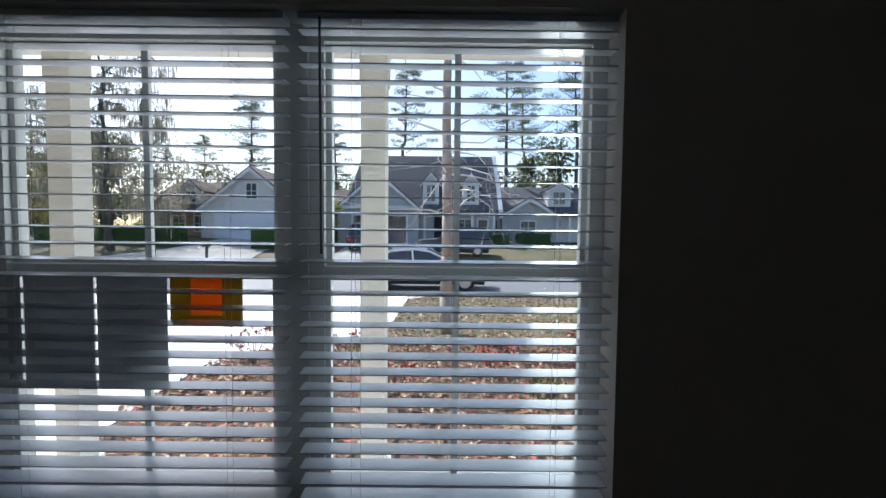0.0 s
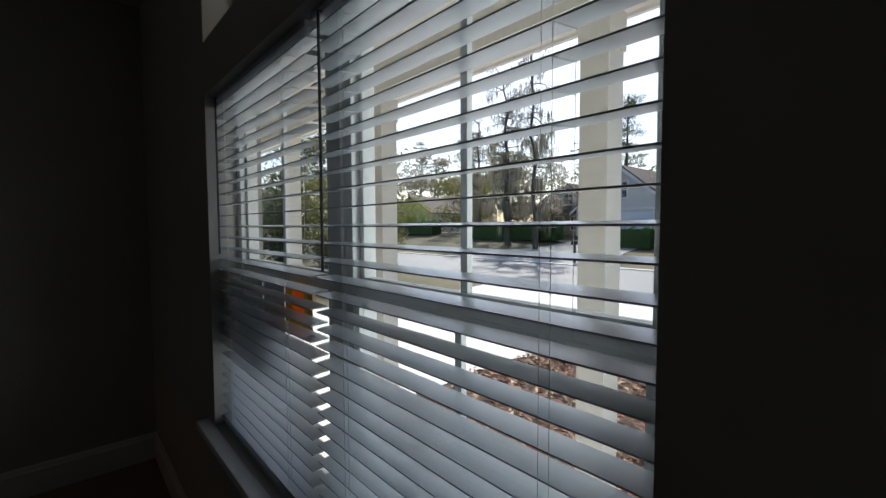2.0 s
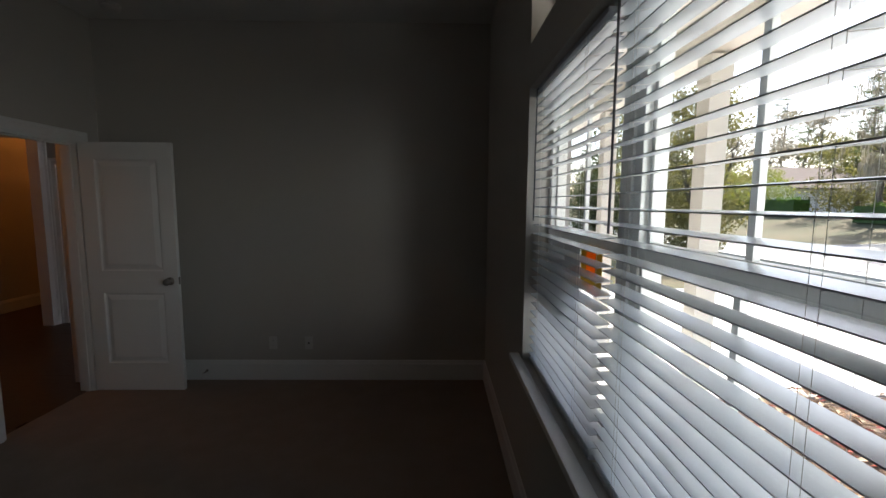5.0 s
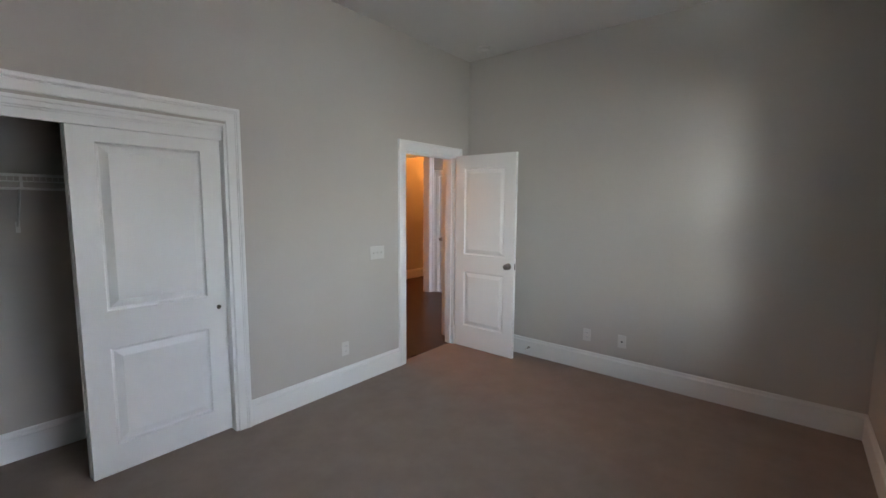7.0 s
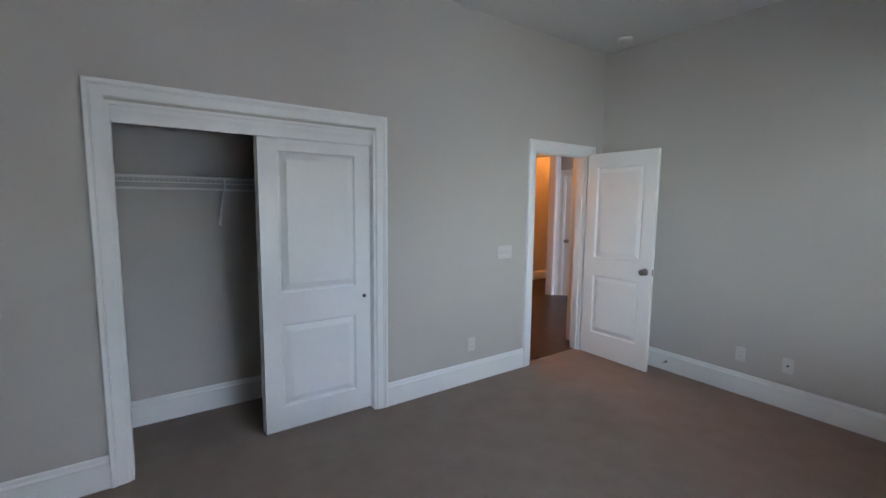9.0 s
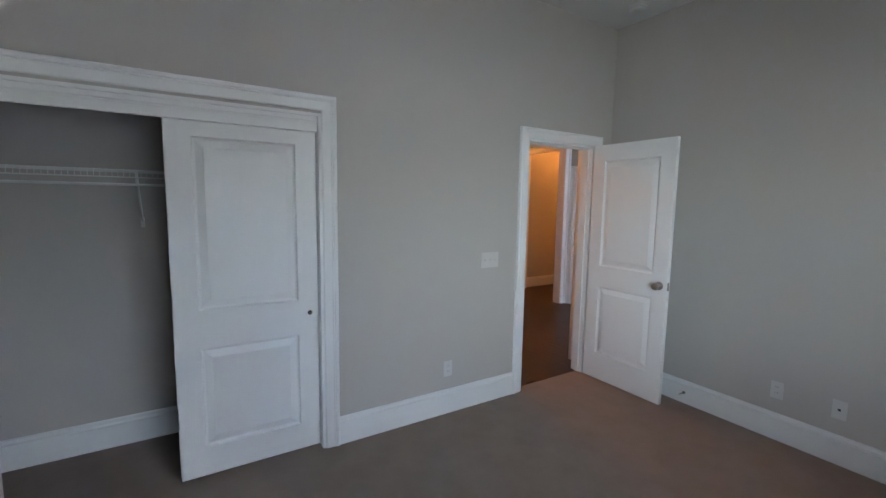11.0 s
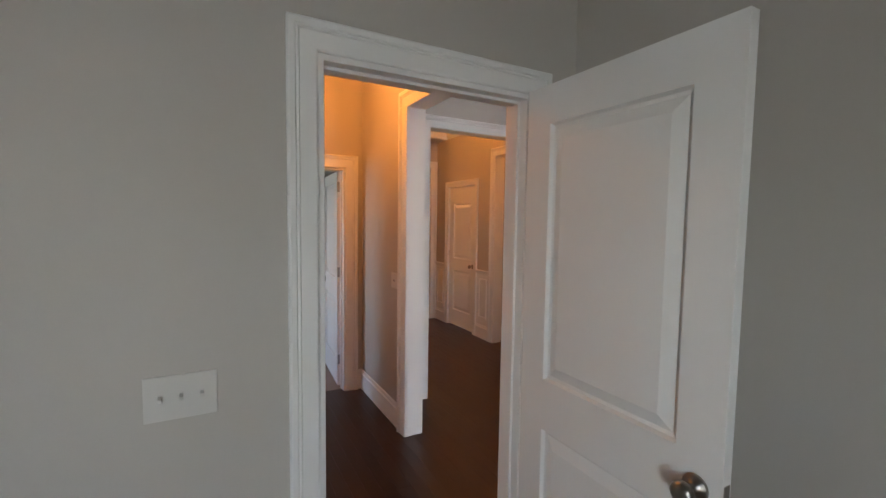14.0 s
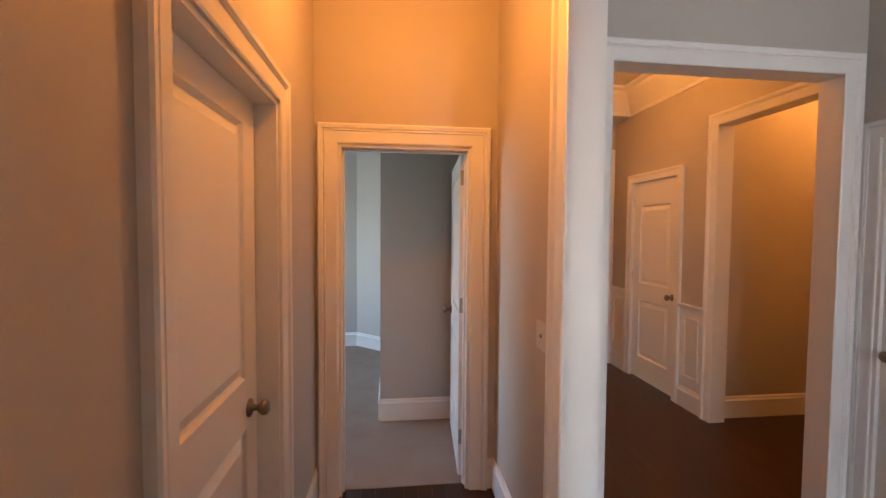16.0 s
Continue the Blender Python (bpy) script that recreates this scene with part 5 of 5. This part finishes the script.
for pts, n in ((((-6.2, 21.95), (-1.4, 21.95), (-1.7, 27), (-1.7, 32.4), (-5.9, 32.4), (-5.9, 27)), "a"), (((-21.0, 21.95), (-9.8, 21.95), (-10.5, 27), (-10.5, 32.2), (-15.5, 32.2), (-16.6, 27)), "b")):
    bm = bmesh.new()
    cut = [(21.95, pts[0][0], pts[1][0]), (24, *(pts[0][0] * .6 + pts[5][0] * .4, pts[1][0] * .6 + pts[2][0] * .4)), (27, pts[5][0], pts[2][0]), (32.2, pts[4][0], pts[3][0])]
    rows = [[bm.verts.new((x, y, ground_z(x, y) + 0.045)) for x in (a, b)] for y, a, b in cut]
    for r0, r1 in zip(rows, rows[1:]):
        bm.faces.new((r0[0], r0[1], r1[1], r1[0]))
    bmesh.ops.solidify(bm, geom=list(bm.faces), thickness=0.06)
    structure("driveway", bm, CONCRETE, "pale concrete driveway to a garage", "driveway")

# ---- cars ----
CARWHITE = mat("white_car_paint", (0.74, 0.75, 0.77), 0.25, vary=0.0, stain=0.02, bump=0, coat=0.6)
CARDARK = mat("dark_car_paint", (0.035, 0.037, 0.045), 0.25, vary=0.0, stain=0.02, bump=0, coat=0.6)
TYRE = mat("black_tyre", (0.025, 0.025, 0.026), 0.9)
RIM = mat("alloy_rim", (0.5, 0.5, 0.52), 0.3, metal=1.0)
TAIL = mat("red_tail_light", (0.45, 0.02, 0.02), 0.25, vary=0, stain=0, bump=0)
HEADL = mat("clear_head_light", (0.6, 0.62, 0.65), 0.15, vary=0, stain=0, bump=0)


def car(at, paint, label, suv=False):
    """A parked car that points along +x, its wheels on z = 0."""
    c = thing("parked_car", at, label, "car", "parked cars")
    L, W = 4.7, 1.82
    if suv:
        low = ((-2.3, 0.45), (-2.33, 0.95), (-2.2, 1.08), (1.0, 1.10), (2.1, 1.0), (2.33, 0.80), (2.33, 0.42))
        top = ((-2.15, 1.08), (-1.9, 1.68), (-0.9, 1.76), (0.3, 1.70), (1.05, 1.09))
    else:
        low = ((-2.3, 0.40), (-2.36, 0.75), (-2.25, 0.98), (-1.6, 1.02), (1.0, 0.95), (1.9, 0.83), (2.33, 0.62), (2.33, 0.36))
        top = ((-1.95, 1.0), (-1.15, 1.38), (-0.45, 1.45), (0.15, 1.40), (1.15, 0.94))

    def hull(prof, half, inset):
        bm = bmesh.new()
        pts = list(prof)
        zmin = min(z for _, z in pts)
        zmax = max(z for _, z in pts)
        sides = []
        for k in (-1, -0.86, 0.86, 1):
            row = []
            for x, z in pts:
                f = (z - zmin) / (zmax - zmin)
                wdt = half * (1 - inset * f)
                sh = 0.93 if abs(k) == 1 else 1.0
                row.append(bm.verts.new((x * (0.985 if abs(k) == 1 else 1), k * wdt, zmin + (z - zmin) * (sh if z > zmin else 1) + (0.02 if abs(k) == 1 and z == zmin else 0))))
            sides.append(row)
        n = len(pts)
        for a, b in zip(sides, sides[1:]):
            for i in range(n):
                j = (i + 1) % n
                bm.faces.new((a[i], a[j], b[j], b[i]))
        bm.faces.new(sides[0])
        bm.faces.new(sides[-1][::-1])
        return bm

    lowp = list(low)
    body = hull(lowp, W / 2, 0.05)
    part("body", body, paint, c, smooth=False)
    part("underbody", boxed(-2.1, -0.75, 0.22, 2.1, 0.75, 0.45), TYRE, c)
    part("cabin", hull(top, W / 2 - 0.10, 0.22), DARKGLASS, c, "dark tinted windows")
    rb = bmesh.new()
    t = [p for p in top if p[1] > 1.3]
    x0, x1, zt = t[0][0], t[-1][0], max(p[1] for p in top)
    box(rb, x0 + 0.05, -0.60, zt - 0.055, x1 - 0.02, 0.60, zt + 0.015, 0.02)
    part("roof_panel", rb, paint, c)
    for s in (-1, 1):
        pbm = bmesh.new()
        for (xa, za), (xb, zb) in zip(top, top[1:]):
            ya, yb = (W / 2 - 0.10) * (1 - 0.22 * (za - 1.0) / (zt - 1.0)), (W / 2 - 0.10) * (1 - 0.22 * (zb - 1.0) / (zt - 1.0))
            tube(pbm, (xa, s * ya, za * 0.985), (xb, s * yb, zb * 0.97), 0.035, n=6)
        tube(pbm, (-0.35, s * (W / 2 - 0.10), 1.0), (-0.40, s * (W / 2 - 0.27), zt - 0.06), 0.035, n=6)
        part("window_frame", pbm, paint, c)
    for wx in (-1.42, 1.42):
        for s in (-1, 1):
            wl = lathe(bmesh.new(), ((0.20, -0.10), (0.31, -0.10), (0.335, -0.07), (0.335, 0.07), (0.31, 0.10), (0.20, 0.10)), n=20, axis="Y", at=(wx, s * (W / 2 - 0.09), 0.335))
            wp = part("wheel", wl, TYRE, c)
            part("rim", lathe(bmesh.new(), ((0.21, -0.106), (0.20, -0.095), (0.05, -0.085), (0.05, 0.085), (0.20, 0.095), (0.21, 0.106)), n=14, axis="Y", at=(wx, s * (W / 2 - 0.088), 0.335)), RIM, wp, "alloy rim")
    for s in (-1, 1):
        part("tail_light", boxed(-2.39, s * 0.62 - 0.2, 0.72, -2.20, s * 0.62 + 0.2, 0.88, bevel=0.02), TAIL, c, "red tail light")
        part("head_light", boxed(2.10, s * 0.66 - 0.16, 0.62, 2.345, s * 0.66 + 0.16, 0.75, bevel=0.02), HEADL, c, "clear head light")
        part("side_mirror", boxed(0.85, s * 0.98 - 0.09, 0.98, 1.0, s * 0.98 + 0.09, 1.10, bevel=0.03), paint, c)
    return c


car(pose(0.20, 15.6, -0.55, 0, 0, 0), CARWHITE, "white sedan parked along the kerb")
car(pose(-4.35, 30.2, ground_z(0, 30.2) + 0.03, 0, -5.9, 86), CARDARK, "dark SUV parked on a driveway by an open garage", True)
car(pose(1.6, 27.0, ground_z(0, 27.0), 0, 0, 178), CARDARK, "dark SUV parked in front of a grey house", True)

# mailbox at the kerb
mb = thing("mailbox", (-11.5, 22.6, ground_z(0, 22.6)), "dark mailbox on a post at the kerb", "mailbox")
part("post", boxed(-0.05, -0.05, 0, 0.05, 0.05, 1.05), DARKBARK, mb)
part("box", boxed(-0.10, -0.26, 1.05, 0.10, 0.26, 1.27, bevel=0.03), CARDARK, mb)

# ---- trees and hedges ----
moss_tree(-19.5, 26.5, 13.0, 31)
moss_tree(-16.7, 26.0, 14.0, 32, 0.9)
moss_tree(-21.5, 28.5, 11.5, 33)
moss_tree(-26.0, 30.0, 10.5, 34)
for x, y, h, s in ((7.2, 43, 19.5, 41), (13.8, 42, 18.5, 42), (-3.2, 46, 18.5, 43), (-19.5, 46, 14.5, 44), (18.5, 47, 19.0, 45), (10.4, 52, 19.5, 46), (-14.0, 60, 15.0, 48)):
    pine(x, y, h, s)
broad_tree(-20.5, 31.5, 6.5, 4.2, 58, MOSS, "grey-green trees behind the moss-draped ones", "evergreen_tree", 0.1, 26, 0.12, 110)
broad_tree(-15.0, 35.5, 5.5, 3.2, 59, MOSS, "grey-green trees behind the moss-draped ones", "evergreen_tree", 0.1, 20, 0.12, 110)
broad_tree(10.9, 46, 10.8, 3.8, 51, OAKLEAF, "broad evergreen oak behind the houses", n=34, size=0.2)
broad_tree(-8.3, 31.0, 3.5, 1.6, 52, BRIGHTLEAF, "sunlit bright green shrub between two houses", "shrub", 0.1, 26, 0.08)
broad_tree(-39.0, 31.5, 4.0, 3.2, 53, BRIGHTLEAF, "sunlit yellow-green shrub down the street", "shrub", 0.15, 34, 0.08, 200)
broad_tree(-31.5, 34.0, 6.0, 4.0, 54, YELLOWLEAF, "yellow-green tree behind a hedge", "evergreen_tree", 0.1, 26, 0.13)
broad_tree(-13.6, 10.2, 6.1, 2.1, 55, YELLOWLEAF, "sunlit yellow-green tree beside the driveway", low=0.06, n=58, size=0.06, dens=230)
broad_tree(-19.5, 11.8, 6.4, 2.6, 56, YELLOWLEAF, "yellow-green leafy tree beside the street", low=0.06, n=54, size=0.075, dens=210)
broad_tree(-25.0, 11.0, 7.0, 3.2, 57, OAKLEAF, "dark evergreen tree down the street", low=0.06, n=50, size=0.1, dens=200)
for k in range(34):
    rng = random.Random(600 + k)
    wx = -165 + k * 7.6 + rng.uniform(-3, 3)
    wy = rng.uniform(62, 85) if wx > -45 else rng.uniform(44, 78)
    wh = rng.uniform(9, 13.5) if wx < -30 else rng.uniform(7, 10)
    broad_tree(wx, wy, wh, rng.uniform(4.5, 6.5), 700 + k, OAKLEAF if k % 3 else MOSS, "far evergreen tree beyond the houses", "woodland_tree", 0.04, 30, 0.26, 120)
for k in range(9):
    rng = random.Random(900 + k)
    pine(-128 + k * 11 + rng.uniform(-3, 3), rng.uniform(52, 76), rng.uniform(15, 21), 910 + k, 0.55)
hedge(-26.5, -16.6, 29.2, 1.2, 1.25, 61, HEDGELEAF, "clipped dark green hedge across the street")
hedge(-11.9, -9.6, 28.8, 1.1, 1.4, 62, HEDGELEAF, "dark green hedge by a driveway")
hedge(-9.0, -6.6, 30.6, 1.0, 1.3, 63, HEDGELEAF, "dark green shrubs by a garage")
hedge(3.0, 6.0, 32.6, 1.0, 0.9, 64, HEDGELEAF, "low foundation shrubs before a house")
hedge(6.8, 9.6, 34.6, 1.0, 1.0, 65, HEDGELEAF, "low foundation shrubs before a pale house")
hedge(-46, -33, 31.0, 1.6, 1.5, 66, HEDGELEAF, "long dark green hedge down the street")
# small plants of the bed
for i, (x, y, h, mt_, nm) in enumerate(((-0.1, 5.6, 0.42, YELLOWLEAF, "yellow-green shrub in the mulch bed"), (-0.55, 6.3, 0.4, LEAFRED, "red-leaved shrub in the mulch bed"), (0.35, 4.9, 0.32, LEAFRED, "red-leaved shrub in the mulch bed"),
                                 (1.5, 5.6, 0.35, LEAFRED, "red-leaved shrub in the mulch bed"), (1.9, 4.6, 0.28, YELLOWLEAF, "yellow-green shrub in the mulch bed"), (-1.7, 6.0, 0.5, LEAFRED, "red-leaved shrub in the mulch bed"), (2.6, 6.2, 0.35, LEAFRED, "red-leaved shrub in the mulch bed"))):
    rng = random.Random(80 + i)
    sh = thing("bed_shrub", (x, y, ground_z(x, y)), nm, "shrub", "shrubs in the bed")
    sb_ = bmesh.new()
    lists = ([], [])
    for k in range(9):
        a = rng.uniform(0, 6.28)
        q = Vector((math.cos(a) * h * 0.5, math.sin(a) * h * 0.5, h * rng.uniform(0.6, 1.1)))
        tube(sb_, (0, 0, 0), q, 0.006, 0.003, n=4)
        leaf_cloud(lists, q, 0.09, 16, 0.028, rng)
    part("stems", sb_, DARKBARK, sh)
    lists_part("leaves", lists, mt_, sh)

# ---- hall planks ----
PW, PL = 0.083, 1.15
pm = bmesh.new()
box(pm, 0, 0, 0, PW - 0.0006, PL - 0.0006, 0.0155)
es = [e for e in pm.edges if all(v.co.z > 0.01 for v in e.verts)]
bmesh.ops.bevel(pm, geom=es, offset=0.0006, segments=1, affect="EDGES")
plank_me = bpy.data.meshes.new("plank")
pm.to_mesh(plank_me)
pm.free()
plank_me.materials.append(WOOD)
fl = bpy.data.objects["hall_floor"]
rng = random.Random(9)
near, rest = [], []
x = -0.965 - PW
while x > -5.75:
    y = -6.70 - rng.uniform(0, PL)
    while y < -1.93:
        a, b = max(y, -6.70), min(y + PL, -1.925)
        lo_ok = not (x > -2.15 and b < -4.42)
        if b - a > 0.05 and lo_ok:
            if x > -2.2:
                a = max(a, -4.425)
            (near if b > -5.6 and x > -4.2 else rest).append((x, a, b))
        y += PL
    x -= PW
for i, (x, a, b) in enumerate(near[:300]):
    o = new("plank", plank_me)
    o.parent = fl
    o.matrix_basis = Matrix.Translation((x, a, -0.0165)) @ Matrix.Diagonal((1, (b - a) / PL, 1, 1))
jb = bmesh.new()
for x, a, b in near[300:] + rest:
    box(jb, x, a, -0.0165, x + PW - 0.0015, b - 0.0015, -0.001)
tagged(part("planks", jb, WOOD, fl), kind="stuff")
